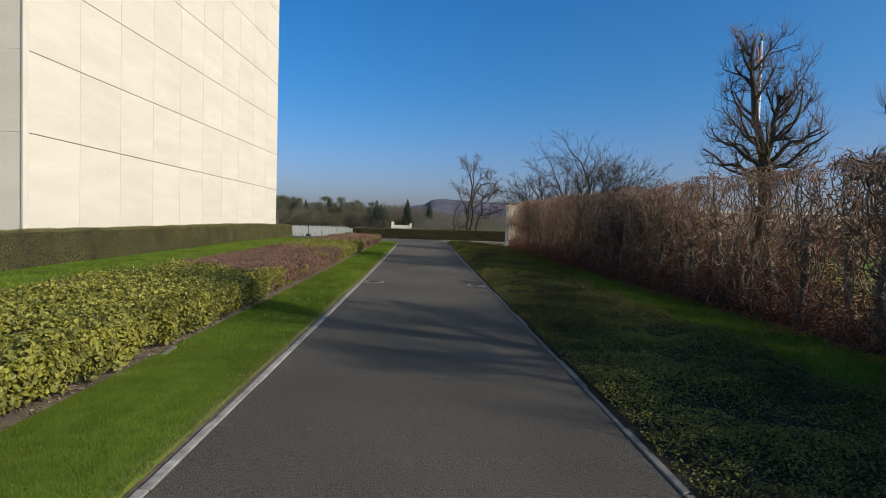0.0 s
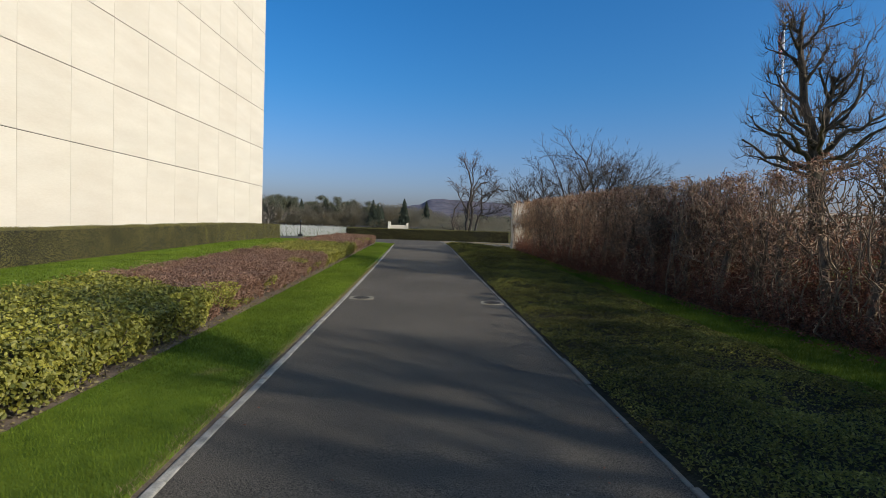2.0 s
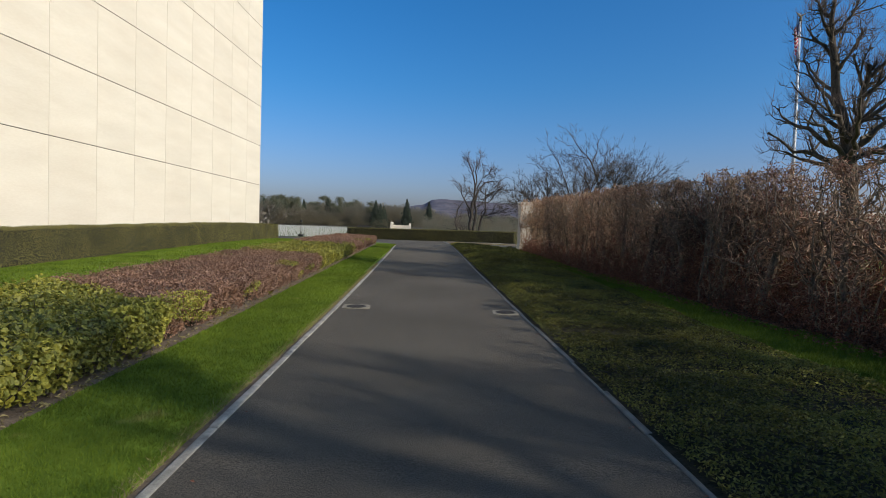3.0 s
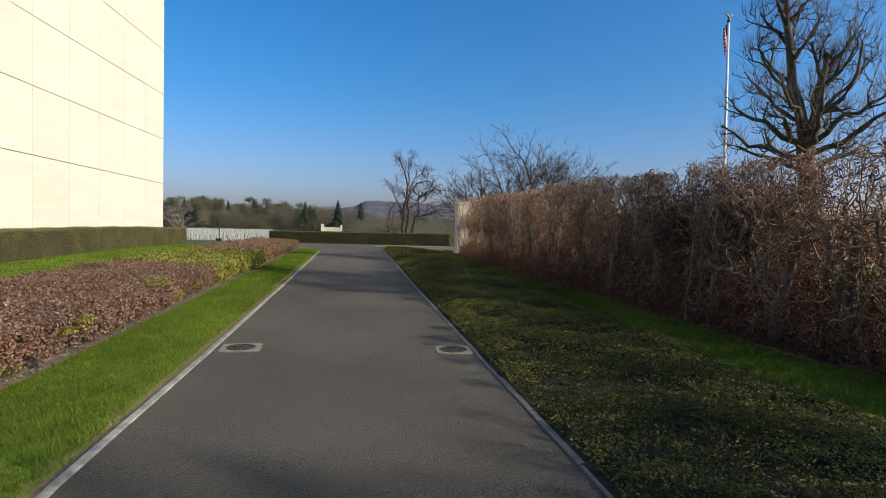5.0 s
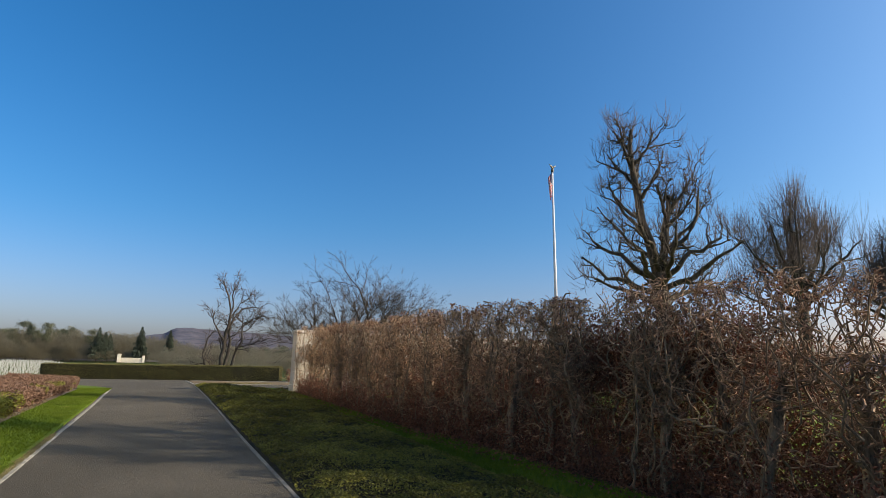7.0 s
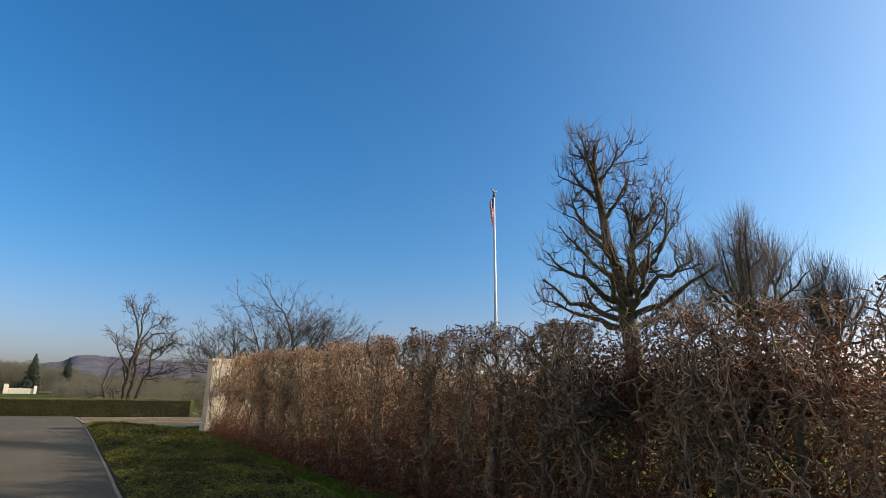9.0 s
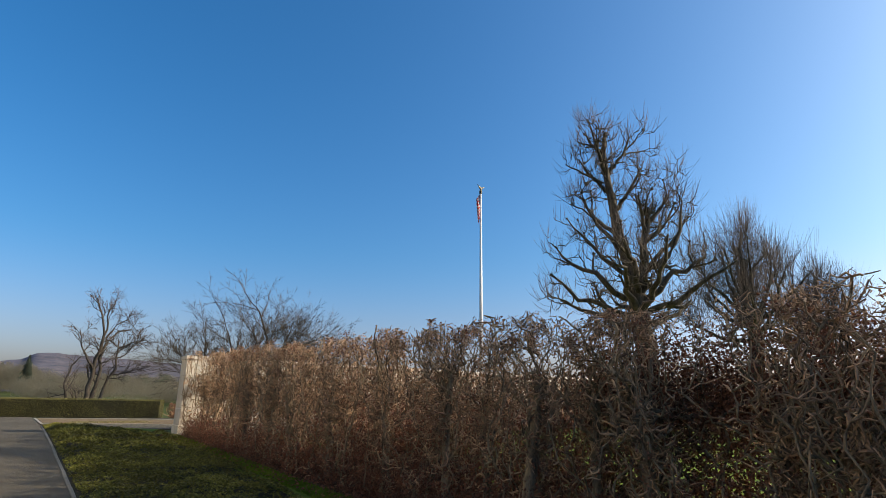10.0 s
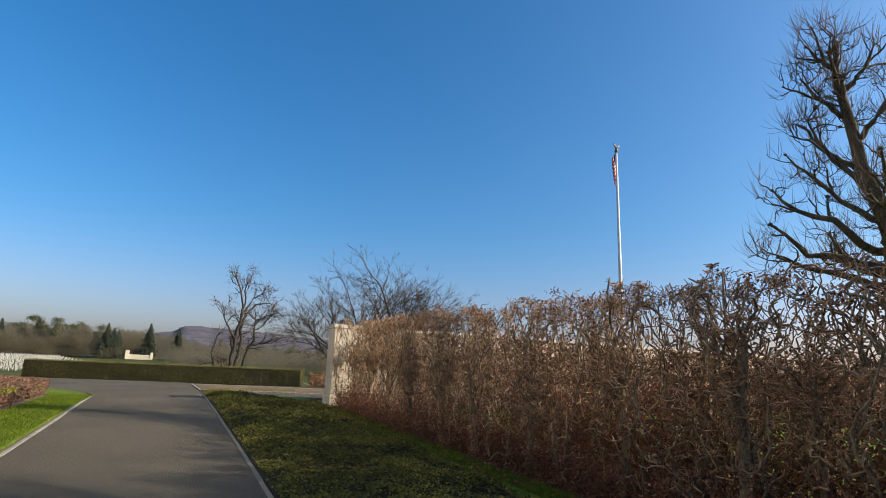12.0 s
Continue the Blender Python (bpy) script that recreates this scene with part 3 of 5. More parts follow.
# ---- the shrub bed: green and red blocks in turn ----
def shrub_block(y0, y1, red, density, leaf):
    mat = M["leaf_red"] if red else M["leaf_green"]
    s = thing("shrub_block", "clipped low shrubs with dull red leaves" if red else "clipped low evergreen shrubs with yellow-green leaves", "shrub", group="blocks of the shrub bed")
    x0, x1, top = -5.5, -2.83, 0.50

    def slant(x):
        """The blocks meet along slanting lines."""
        return 0.72 * (x1 - x)

    def surface(n):
        u = rng.uniform(0, 1, n)
        y = rng.uniform(y0, y1, n)
        face = rng.uniform(0, 1, n)
        x, z, nx, nz = np.empty(n), np.empty(n), np.zeros(n), np.zeros(n)
        t = face < 0.76
        x[t], z[t], nz[t] = x0 + (x1 - x0) * u[t], top, 1
        fr = ~t
        z[fr] = 0.06 + (top - 0.06) * u[fr] ** 0.75
        x[fr], nx[fr] = x1 - 0.13 * (1 - z[fr] / top), 1
        y = y + slant(x)
        wob = np.array([noise.noise(Vector((a * 1.9, b * 1.9, c * 1.9))) + 0.6 * noise.noise(Vector((a * 5, b * 5, c * 5))) for a, b, c in zip(x, y, z)])
        depth = np.abs(rng.normal(0, 0.05, n))
        round_off = np.clip((z - 0.28) / 0.2, 0, 1) * np.clip((x - (x1 - 0.2)) / 0.2, 0, 1)
        ripple = np.array([noise.noise(Vector((a * 0.9, b * 0.9, 7))) for a, b in zip(x, y)])
        x += nx * (wob * 0.13 - depth) - 0.06 * round_off + 0.02
        z += nz * (wob * 0.075 + ripple * 0.05 - depth + np.where(rng.uniform(0, 1, n) < 0.06, rng.uniform(0, 0.08, n), 0)) - 0.05 * round_off
        return np.stack([x, y, z + rise(y)], 1), np.stack([nx, 0 * nx, nz], 1)

    n = int(density * (y1 - y0) * 3.1)
    c, nn = surface(n)
    aim = rng.normal(0, 1, c.shape) + nn * 0.3
    up = nn + [0, 0, 0.5] + rng.normal(0, 0.6, c.shape)
    if y0 < 0:
        near = (c[:, 1] > 3.0) | (rng.uniform(0, 1, n) < 0.15)
        v, f = round_leaves(c[near], aim[near], up[near], leaf * rng.uniform(0.55, 1.25, near.sum()) * np.where(c[near, 1] > 3.0, 1, 2.5))
    else:
        v, f = leaves(c, aim, up, leaf * rng.uniform(0.6, 1.3, n), leaf * 0.72 * rng.uniform(0.7, 1.2, n), 0.2)
    tagged(mesh_np("foliage", v, f, mat, s), kind="stuff")
    if red:
        # green shoots of the neighbouring shrubs grow into the front of the red ones
        mix = np.array([noise.noise(Vector((b * 1.4, d * 4, 3))) for _, b, d in c]) + np.interp(c[:, 1] - slant(c[:, 0]), [y0, y0 + 1.8], [0.35, -0.22])
        g = (c[:, 0] > x1 - 0.45) & (mix > 0.12)
        v, f = leaves(c[g] + [0.02, 0, 0.01], aim[g], up[g], leaf * rng.uniform(0.6, 1.2, g.sum()), leaf * 0.7, 0.2)
        tagged(mesh_np("green_shoots", v, f, M["leaf_green"], s), kind="stuff")
    # woody stems underneath
    k = int((y1 - y0) * 24)
    b = np.stack([np.where(rng.uniform(0, 1, k) < 0.5, rng.uniform(x0 + 0.1, x1 - 0.05, k), rng.uniform(x1 - 0.5, x1 - 0.22, k)), rng.uniform(y0, y1, k), np.zeros(k)], 1)
    b[:, 1] += slant(b[:, 0])
    b[:, 2] = rise(b[:, 1])
    tip = b + np.stack([rng.normal(0.02, 0.12, k), rng.normal(0, 0.12, k), rng.uniform(0.35, 0.52, k)], 1)
    tt = np.linspace(0, 1, 4)[None, :, None]
    p = b[:, None] * (1 - tt) + tip[:, None] * tt + rng.normal(0, 0.02, (k, 4, 3))
    v, f = tubes(p, np.linspace(0.009, 0.003, 4)[None] * np.ones((k, 1)), 4)
    tagged(mesh_np("stems", v, f, M["bark"], s), kind="stuff")
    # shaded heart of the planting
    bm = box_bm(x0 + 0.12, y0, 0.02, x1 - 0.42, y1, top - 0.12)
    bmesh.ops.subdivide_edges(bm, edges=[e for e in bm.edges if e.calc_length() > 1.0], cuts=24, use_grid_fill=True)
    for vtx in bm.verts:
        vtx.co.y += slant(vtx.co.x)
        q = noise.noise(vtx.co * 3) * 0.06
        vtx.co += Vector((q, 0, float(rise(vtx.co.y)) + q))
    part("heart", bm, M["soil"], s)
    return s


BLOCKS = [(-5, 10.3, False, 1900, 0.046), (10.3, 18.9, True, 1800, 0.040), (18.9, 24.8, False, 900, 0.058), (24.8, 35.9, True, 700, 0.062)]
for block in BLOCKS:
    shrub_block(*block)


# ---- beech hedge ----
HY0, HY1, HH, HW = 0.0, 33.1, 2.60, 1.2


def hedge_front(y):
    """The clipped face beside the lane, which closes in on the lane towards the wall."""
    return np.interp(y, [-5, 8, 14, 20, 26, 34], [5.7, 5.6, 5.45, 5.1, 4.92, 4.92])


def crooked(start, d, step, segs, wiggle, up, jag=0.0):
    """Branches whose heading wanders by wiggle and pulls upwards; jag kinks each joint off that heading."""
    pts, n = [start], len(start)
    for _ in range(segs):
        d = unit(d + rng.normal(0, wiggle, (n, 3)) + [0, 0, up])
        pts.append(pts[-1] + unit(d + rng.normal(0, 1, (n, 3)) * jag) * step * (rng.uniform(0.6, 1.4, (n, 1)) if jag else 1.0))
    return np.stack(pts, 1)


def trim(pts, height, width, rough, soft=False):
    """Clips branches to the hedge's uneven sheared outline."""
    n = len(pts)
    y = pts[:, :, 1]
    wob = 0.07 * np.sin(y * 2.1) + 0.05 * np.sin(y * 5.3 + pts[:, :, 2] * 3)
    f = hedge_front(y)
    if soft:
        pts[:, :, 0] = np.clip(pts[:, :, 0], f + wob, f + width + wob)
    near, far = f + wob + np.abs(rng.normal(0, rough, (n, 1))) - 0.05, f + width + wob - np.abs(rng.normal(0, rough, (n, 1)))
    roof = rise(y) + height + 0.05 * np.sin(y * 3.7) * np.sin(y * 1.3) + 0.035 * np.sin(y * 7.9) + rng.normal(0.0, 0.035, (n, 1))
    # past the shears each branch ends at its last point inside
    out = (not soft) & ((pts[:, :, 0] < near) | (pts[:, :, 0] > far)) | (pts[:, :, 2] > roof) | (pts[:, :, 2] < rise(y) + 0.01)
    out[:, 0] = False
    k = np.arange(pts.shape[1])[None]
    last = np.where(out.any(1), out.argmax(1) - 1, pts.shape[1] - 1)[:, None]
    return np.take_along_axis(pts, np.minimum(k, last)[:, :, None], 1)


def beech_hedge():
    h = thing("beech_hedge", "tall leafless clipped beech hedge with bare wiry twigs", "hedge")
    ys = np.arange(HY0, HY1, 0.78)
    k = len(ys)
    base = np.stack([hedge_front(ys) + np.where(np.arange(k) % 2, 0.34, 0.62) + rng.uniform(-0.1, 0.1, k), ys + rng.normal(0, 0.12, k), rise(ys) - 0.05], 1)
    trunk = crooked(base, np.tile([0.0, 0, 1], (k, 1)), rng.uniform(0.22, 0.33, (k, 1)), 6, 0.09, 0.4)
    tr = rng.uniform(0.045, 0.085, (k, 1)) * np.array([1.3, 1.05, 1.0, 0.95, 0.9, 0.8, 0.62])[None]
    for i in range(k):
        v, f = tubes(trunk[i : i + 1], tr[i : i + 1] * rng.uniform(0.9, 1.12, (1, 7)), 9)
        mesh_np("trunk", v, f, M["hedge_stem"], h, smooth=True)
    # crooked leaders from the trunk heads, spreading and then turning up to the sheared top
    per = 20
    par = np.repeat(np.arange(k), per)
    n = len(par)
    lead = crooked(trunk[par, rng.integers(3, 7, n)], unit(np.stack([rng.normal(0, 0.6, n), rng.normal(0, 0.75, n), rng.uniform(0.3, 1.1, n)], 1)), rng.uniform(0.08, 0.135, (n, 1)), 18, 0.24, 0.26, 0.62)
    lead = trim(lead, HH, HW, 0.08, True)
    lr = rng.uniform(0.007, 0.0145, (n, 1)) * np.where(rng.uniform(0, 1, (n, 1)) < 0.2, 1.4, 1.0) * np.linspace(1, 0.5, 19)[None]
    v, f = tubes(lead, lr * rng.uniform(0.75, 1.35, lr.shape), 5)
    tagged(mesh_np("leaders", v, f, M["hedge_stem"], h), kind="stuff")
    # stems from the ground between the trunks
    m = 520
    y2 = rng.uniform(HY0, HY1, m)
    thin = crooked(np.stack([hedge_front(y2) + rng.uniform(0.12, 1.05, m), y2, rise(y2) - 0.03], 1), np.tile([0.0, 0, 1], (m, 1)), 0.17, 18, 0.16, 0.20, 0.42)
    thin = trim(thin, HH, HW, 0.05, True)
    thr = rng.uniform(0.007, 0.016, (m, 1)) * np.linspace(1, 0.5, 19)[None] * rng.uniform(0.8, 1.25, (m, 19))
    v, f = tubes(thin, thr, 5)
    tagged(mesh_np("stems", v, f, M["hedge_stem"], h, smooth=True), kind="stuff")
    # short gnarled branches, then spurs
    src = np.concatenate([np.repeat(lead, 14, 0), np.repeat(thin, 16, 0)])
    at = src[np.arange(len(src)), rng.integers(1, 19, len(src))]
    at = np.concatenate([at, trunk[np.repeat(np.arange(k), 40), rng.integers(0, 7, 40 * k)]])
    at = at[at[:, 1] > 3.0]
    # thinner where the lane begins; the last few plants before the wall are bare below
    at = at[rng.uniform(0, 1, len(at)) < np.interp(at[:, 1], [4.5, 5.5, 11, 13.5], [0.8, 0.48, 0.48, 1.0])]
    at = at[(at[:, 1] < 28.5) | (at[:, 2] > rise(at[:, 1]) + 1.25) | (rng.uniform(0, 1, len(at)) < 0.18)]
    high = at[:, 2:] > rise(at[:, 1:2]) + 1.7
    at = at[~high[:, 0] | (rng.uniform(0, 1, len(at)) < 0.6)]
    high = at[:, 2:] > rise(at[:, 1:2]) + 1.7
    b1 = crooked(at, unit(rng.normal(0, 1, at.shape) * np.where(high, [[0.9, 0.9, 0.6]], [[1.2, 1.2, 0.4]]) + np.where(high, [[-0.1, 0, 0.8]], [[-0.3, 0, 0.1]])), rng.uniform(0.034, 0.088, (len(at), 1)), 5, 0.32, 0.12, 0.72)
    b1 = trim(b1, HH, HW, 0.07)
    r1 = rng.uniform(0.0058, 0.0125, (len(b1), 1)) * np.linspace(1, 0.55, 6)[None] * rng.uniform(0.8, 1.3, (len(b1), 6))
    v, f = tubes(b1, r1, 4)
    tagged(mesh_np("branches", v, f, M["twig"], h), kind="stuff")
    src = b1[rng.uniform(0, 1, len(b1)) < 0.6]
    b2 = crooked(src[np.arange(len(src)), rng.integers(2, 6, len(src))], unit(rng.normal(0, 1, (len(src), 3)) + [-0.25, 0, 0.2]), rng.uniform(0.025, 0.07, (len(src), 1)), 3, 0.4, 0.12, 0.7)
    b2 = trim(b2, HH, HW, 0.05)
    v, f = tubes(b2, rng.uniform(0.0036, 0.0068, (len(b2), 1)) * np.linspace(1, 0.5, 4)[None], 3)
    tagged(mesh_np("twigs", v, f, M["twig"], h), kind="stuff")
    # sheared again and again, each tip ends in a knotted bunch of spurs
    tips = np.concatenate([lead[:, -1], thin[:, -1]])
    tips = tips[(tips[:, 2] > rise(tips[:, 1]) + HH - 0.3) & (tips[:, 1] > 5)]
    at = np.repeat(tips, 11, 0) + rng.normal(0, 1, (11 * len(tips), 3)) * [0.05, 0.05, 0.06] - [0, 0, 0.06]
    b3 = crooked(at, unit(rng.normal(0, 1, at.shape) * [1, 1, 0.6] + [0, 0, 0.35]), rng.uniform(0.022, 0.055, (len(at), 1)), 4, 0.95, 0.12)
    b3 = trim(b3, HH + 0.03, HW, 0.05)
    v, f = tubes(b3, rng.uniform(0.0036, 0.0075, (len(b3), 1)) * np.linspace(1, 0.55, 5)[None], 4)
    tagged(mesh_np("spurs", v, f, M["twig"], h), kind="stuff")

    # leaves that hold on through winter: thick along the foot and in the heart, thinner and clumped above
    def hold(n, size, zs, deep, name, clear=-1.0, y0=HY0, y1=HY1, fade=0.01):
        y, z = rng.uniform(y0, y1, n), zs(n)
        clump = np.array([noise.noise(Vector((a * 1.1, b * 1.4, 2))) + 0.5 * noise.noise(Vector((a * 3.1, b * 3.3, 6))) for a, b in zip(y, z)])
        keep = ((clump > clear) | (z < 0.7)) & (z < HH - 0.05) & (rng.uniform(0, 1, n) < np.interp(y, [y0, y0 + fade, y1 - fade, y1], [0, 1, 1, 0]))
        y, z = y[keep], z[keep]
        c = np.stack([hedge_front(y) + HW * deep(len(y)), y, z + rise(y)], 1)
        v, f = leaves(c, rng.normal(0, 1, c.shape), rng.normal(0, 1, c.shape), size * rng.uniform(0.6, 1.2, len(c)), size * 0.55, 0.3)
        tagged(mesh_np(name, v, f, M["brown_leaf"], h), kind="stuff")

    hold(72000, 0.05, lambda n: np.abs(rng.normal(0, 0.34, n)) + 0.02, lambda n: rng.uniform(0, 0.8, n), "dry_leaves")
    hold(17000, 0.07, lambda n: np.abs(rng.normal(0, 0.85, n)) + 0.02, lambda n: rng.uniform(0.45, 1.15, n), "matted_leaves", -0.1, HY0, 26)
    hold(18000, 0.042, lambda n: rng.triangular(0.2, 1.0, 2.3, n), lambda n: rng.uniform(0.05, 1.05, n), "small_leaves", -0.1, 12, 25, 2.0)
    hold(5000, 0.05, lambda n: rng.uniform(0.3, 2.4, n), lambda n: rng.uniform(0.2, 1.05, n), "end_leaves", -0.1, 25, HY1)
    hold(36000, 0.05, lambda n: rng.triangular(1.0, 1.6, 2.45, n), lambda n: rng.uniform(0.6, 1.2, n), "upper_leaves", -0.6, 13.2, 18.0, 1.2)
    hold(80000, 0.05, lambda n: rng.triangular(0.1, 0.5, 1.5, n), lambda n: rng.uniform(0.8, 1.2, n), "back_leaves", -0.7, 8.0, 25.0, 2.5)
    # out-of-view leaf mass, added only to cast shade on the near groundcover
    hold(60000, 0.12, lambda n: rng.uniform(0.4, 2.5, n), lambda n: rng.uniform(0.2, 1.0, n), "unseen_shade_leaves", -1.0, -5, 4.8)
    # a bunch of held leaves in many of the knotted tips
    some = tips[rng.uniform(0, 1, len(tips)) < 0.45]
    c = np.repeat(some, 16, 0) + rng.normal(0, 1, (16 * len(some), 3)) * [0.06, 0.06, 0.05] - [0, 0, 0.05]
    c[:, 2] = np.minimum(c[:, 2], rise(c[:, 1]) + HH + 0.05)
    v, f = leaves(c, rng.normal(0, 1, c.shape), rng.normal(0, 1, c.shape), 0.045 * rng.uniform(0.6, 1.2, len(c)), 0.028, 0.3)
    tagged(mesh_np("leaf_tufts", v, f, M["brown_leaf"], h), kind="stuff")
    return h


beech_hedge()


def back_hedge(x0, x1, y, height, thick=260):
    """A second leafless hedge, across the lawn in front of the stone wall."""
    h = thing("back_hedge", "leafless brown clipped hedge along the stone wall", "hedge")
    n = int((x1 - x0) * 80)
    s = np.stack([rng.uniform(x0, x1, n), y + rng.uniform(-0.4, 0.4, n), np.zeros(n)], 1)
    s[:, 2] = rise(s[:, 1]) + rng.uniform(0, height - 0.3, n)
    d = unit(rng.normal(0, 1, (n, 3)) * [0.9, 0.6, 0.5] + [0, 0, 0.6])
    p = crooked(s, d, rng.uniform(0.08, 0.16, (n, 1)), 4, 0.35, 0.1)
    roof = rise(p[:, :, 1]) + height + rng.normal(0, 0.05, (n, 1))
    p[:, :, 2] = np.minimum(p[:, :, 2], roof)
    v, f = tubes(p, rng.uniform(0.012, 0.026, (n, 1)) * np.linspace(1, 0.5, 5)[None], 3)
    tagged(mesh_np("twigs", v, f, M["twig"], h), kind="stuff")
    m = int((x1 - x0) * thick)
    c = np.stack([rng.uniform(x0, x1, m), y + rng.uniform(-0.45, 0.45, m), rng.uniform(0, height, m)], 1)
    c[:, 2] += rise(c[:, 1])
    v, f = leaves(c, rng.normal(0, 1, c.shape), rng.normal(0, 1, c.shape), 0.12, 0.07, 0.3)
    tagged(mesh_np("dry_leaves", v, f, M["brown_leaf"], h), kind="stuff")
    return h


back_hedge(7.5, 43, 32.4, 2.45, 700)
low_hedge = back_hedge(7.5, 13, 47.6, 0.8, 420)
low_hedge["label"] = "low reddish brown clipped hedge beside the yew"
side_hedge = back_hedge(-4, 36, -28.0, 3.9, 620)
side_hedge.rotation_euler = (0, 0, math.pi / 2)
side_hedge["label"] = "leafless brown clipped hedge across the lawn"


def fallen_leaves():
    n = 16000
    y = rng.uniform(-2, 33, n)
    x = hedge_front(y) + 0.25 + rng.normal(0, 0.4, n)
    c = np.stack([np.clip(x, hedge_front(y) - 0.5, 7.5), y, rise(y) + rng.uniform(0.01, 0.07, n)], 1)
    v, f = leaves(c, rng.normal(0, 1, c.shape) * [1, 1, 0.3], [0, 0, 1] + rng.normal(0, 0.5, c.shape), 0.065 * rng.uniform(0.6, 1.3, n), 0.038, 0.3)
    tagged(mesh_np("fallen_leaves", v, f, M["brown_leaf"]), "loose reddish brown beech leaves lying under the hedge", "leaves", kind="stuff")


fallen_leaves()


def groundcover():
    """A knee-low mat of small evergreen leaves, mounded and gappy, beside the lane."""
    parts_v, parts_f, base = [], [], 0
    for y0, y1, per, size in ((1.0, 12, 3500, 0.030), (12, 20, 2500, 0.035), (20, 28, 1300, 0.05), (28, 39.6, 500, 0.075)):
        n = int((y1 - y0) * 2.9 * per)
        y = rng.uniform(y0, y1, n)
        x = rng.uniform(np.interp(y, [0, 16, 39], [1.58, 1.55, 1.55]), np.interp(y, [0, 18, 26, 33.3, 36.8, 40], [4.18, 4.25, 4.45, 4.75, 3.35, 1.75]))
        lump = np.array([noise.noise(Vector((a * 1.1, b * 1.1, 0))) + 0.6 * noise.noise(Vector((a * 3.5, b * 3.5, 4))) for a, b in zip(x, y)])
        edge = np.clip((x - 1.45) / 0.4, 0.05, 1) * np.clip((np.interp(y, [0, 18, 26, 33.3, 36.8, 40], [4.22, 4.3, 4.5, 4.8, 3.4, 1.8]) - x) / 0.25, 0.2, 1)
        keep = rng.uniform(0, 1, n) < np.clip(0.85 + lump * 0.9, 0.25, 1) * np.clip(edge + 0.45, 0, 1)
        x, y, lump, edge = x[keep], y[keep], lump[keep], edge[keep]
        z = rise(y) + 0.02 + edge * np.clip(0.10 + 0.12 * lump, 0.01, 0.3) * rng.uniform(0.5, 1.1, len(x))
        c = np.stack([x, y, z], 1)
        v, f = leaves(c, rng.normal(0, 1, c.shape) * [1, 1, 0.5], [0, 0, 1.0] + rng.normal(0, 0.55, c.shape), size * rng.uniform(0.6, 1.4, len(x)), size * 0.55, 0.2)
        parts_v.append(v)
        parts_f.append(f + base)
        base += len(v)
    ob = mesh_np("groundcover", np.concatenate(parts_v), np.concatenate(parts_f), M["ivy"])
    tagged(ob, "low dark evergreen groundcover with small glossy leaves", "groundcover", kind="stuff")


groundcover()


def lawns():
    sets = [(-2.81, -1.60, 1.5, 8, 11000, 0.02, 0.03, 0.0022), (-2.81, -1.63, 8, 19, 4200, 0.028, 0.03, 0.0042), (-2.81, -1.72, 19, 36.0, 1300, 0.033, 0.03, 0.008),
            (-10.3, -5.7, 5, 24, 500, 0.035, 0.026, 0.011), (-10.3, -5.7, 24, 42, 260, 0.04, 0.026, 0.016), (4.15, 5.5, 3, 12, 2800, 0.055, 0.02, 0.0045), (4.25, 5.25, 12, 20, 2200, 0.055, 0.02, 0.006), (4.45, 4.9, 20, 33, 1500, 0.06, 0.02, 0.008)]
    for x0, x1, y0, y1, per, high, lift, wide in sets:
        v, f = blades(x0, x1, y0, y1, int((x1 - x0) * (y1 - y0) * per), high, lift, wide)
        tagged(mesh_np("grass", v, f, M["blade"]), "short dense green lawn grass", "grass", kind="stuff")

    v, f = blades(2.6, 5.6, 41.0, 42.9, 1500, 0.05, 0.03, 0.012, 0.8)
    tagged(mesh_np("dry_grass", v, f, M["straw"]), "sparse dry grass tufts in the gravel bed", "grass", kind="stuff")
    v, f = blades(-1.67, -1.57, 1.5, 22, 10000, 0.03, 0.02, 0.0034, 0.8)
    tagged(mesh_np("dry_grass", v, f, M["straw"]), "dry straw-coloured grass along the worn lawn edge", "grass", kind="stuff")


lawns()

# ---- bare trees ----
def spawn(paths, radii, per, t0, t1, length, taper, up, spread, segs, wiggle, shrink=0.6):
    """Branches from every path: place along it between t0 and t1, length, upward pull, sideways spread."""
    n, k, _ = paths.shape
    par = np.repeat(np.arange(n), per)
    m = len(par)
    t = rng.uniform(t0, t1, m) * (k - 1)
    a = np.minimum(t.astype(int), k - 2)
    w = (t - a)[:, None]
    start = paths[par, a] * (1 - w) + paths[par, a + 1] * w
    tan = unit(paths[par, a + 1] - paths[par, a])
    d = unit(tan + rng.normal(0, spread, (m, 3)) + [0, 0, up * 0.5])
    step = length * rng.uniform(0.6, 1.3, (m, 1)) * (1 - shrink * (t / (k - 1)))[:, None] / segs
    pts = [start]
    for _ in range(segs):
        d = unit(d + rng.normal(0, wiggle, (m, 3)) + [0, 0, up * 0.22])
        pts.append(pts[-1] + d * step)
    r0 = radii[par, a] * taper
    return np.stack(pts, 1), r0[:, None] * np.linspace(1, 0.45, segs + 1)[None]


def curve_limb(start, az, length, lift, bend, segs=8, wiggle=0.06):
    """One crooked main limb that leaves at a slope and turns upwards."""
    a, el = radians(az), radians(lift)
    pts, p = [np.array(start, float)], np.array(start, float)
    for i in range(segs):
        el2 = el + radians(bend) * i / segs + rng.normal(0, wiggle * 1.5)
        a2 = a + rng.normal(0, wiggle * 2)
        p = p + length / segs * np.array([math.sin(a2) * math.cos(el2), math.cos(a2) * math.cos(el2), math.sin(el2)])
        pts.append(p)
    return np.array(pts)


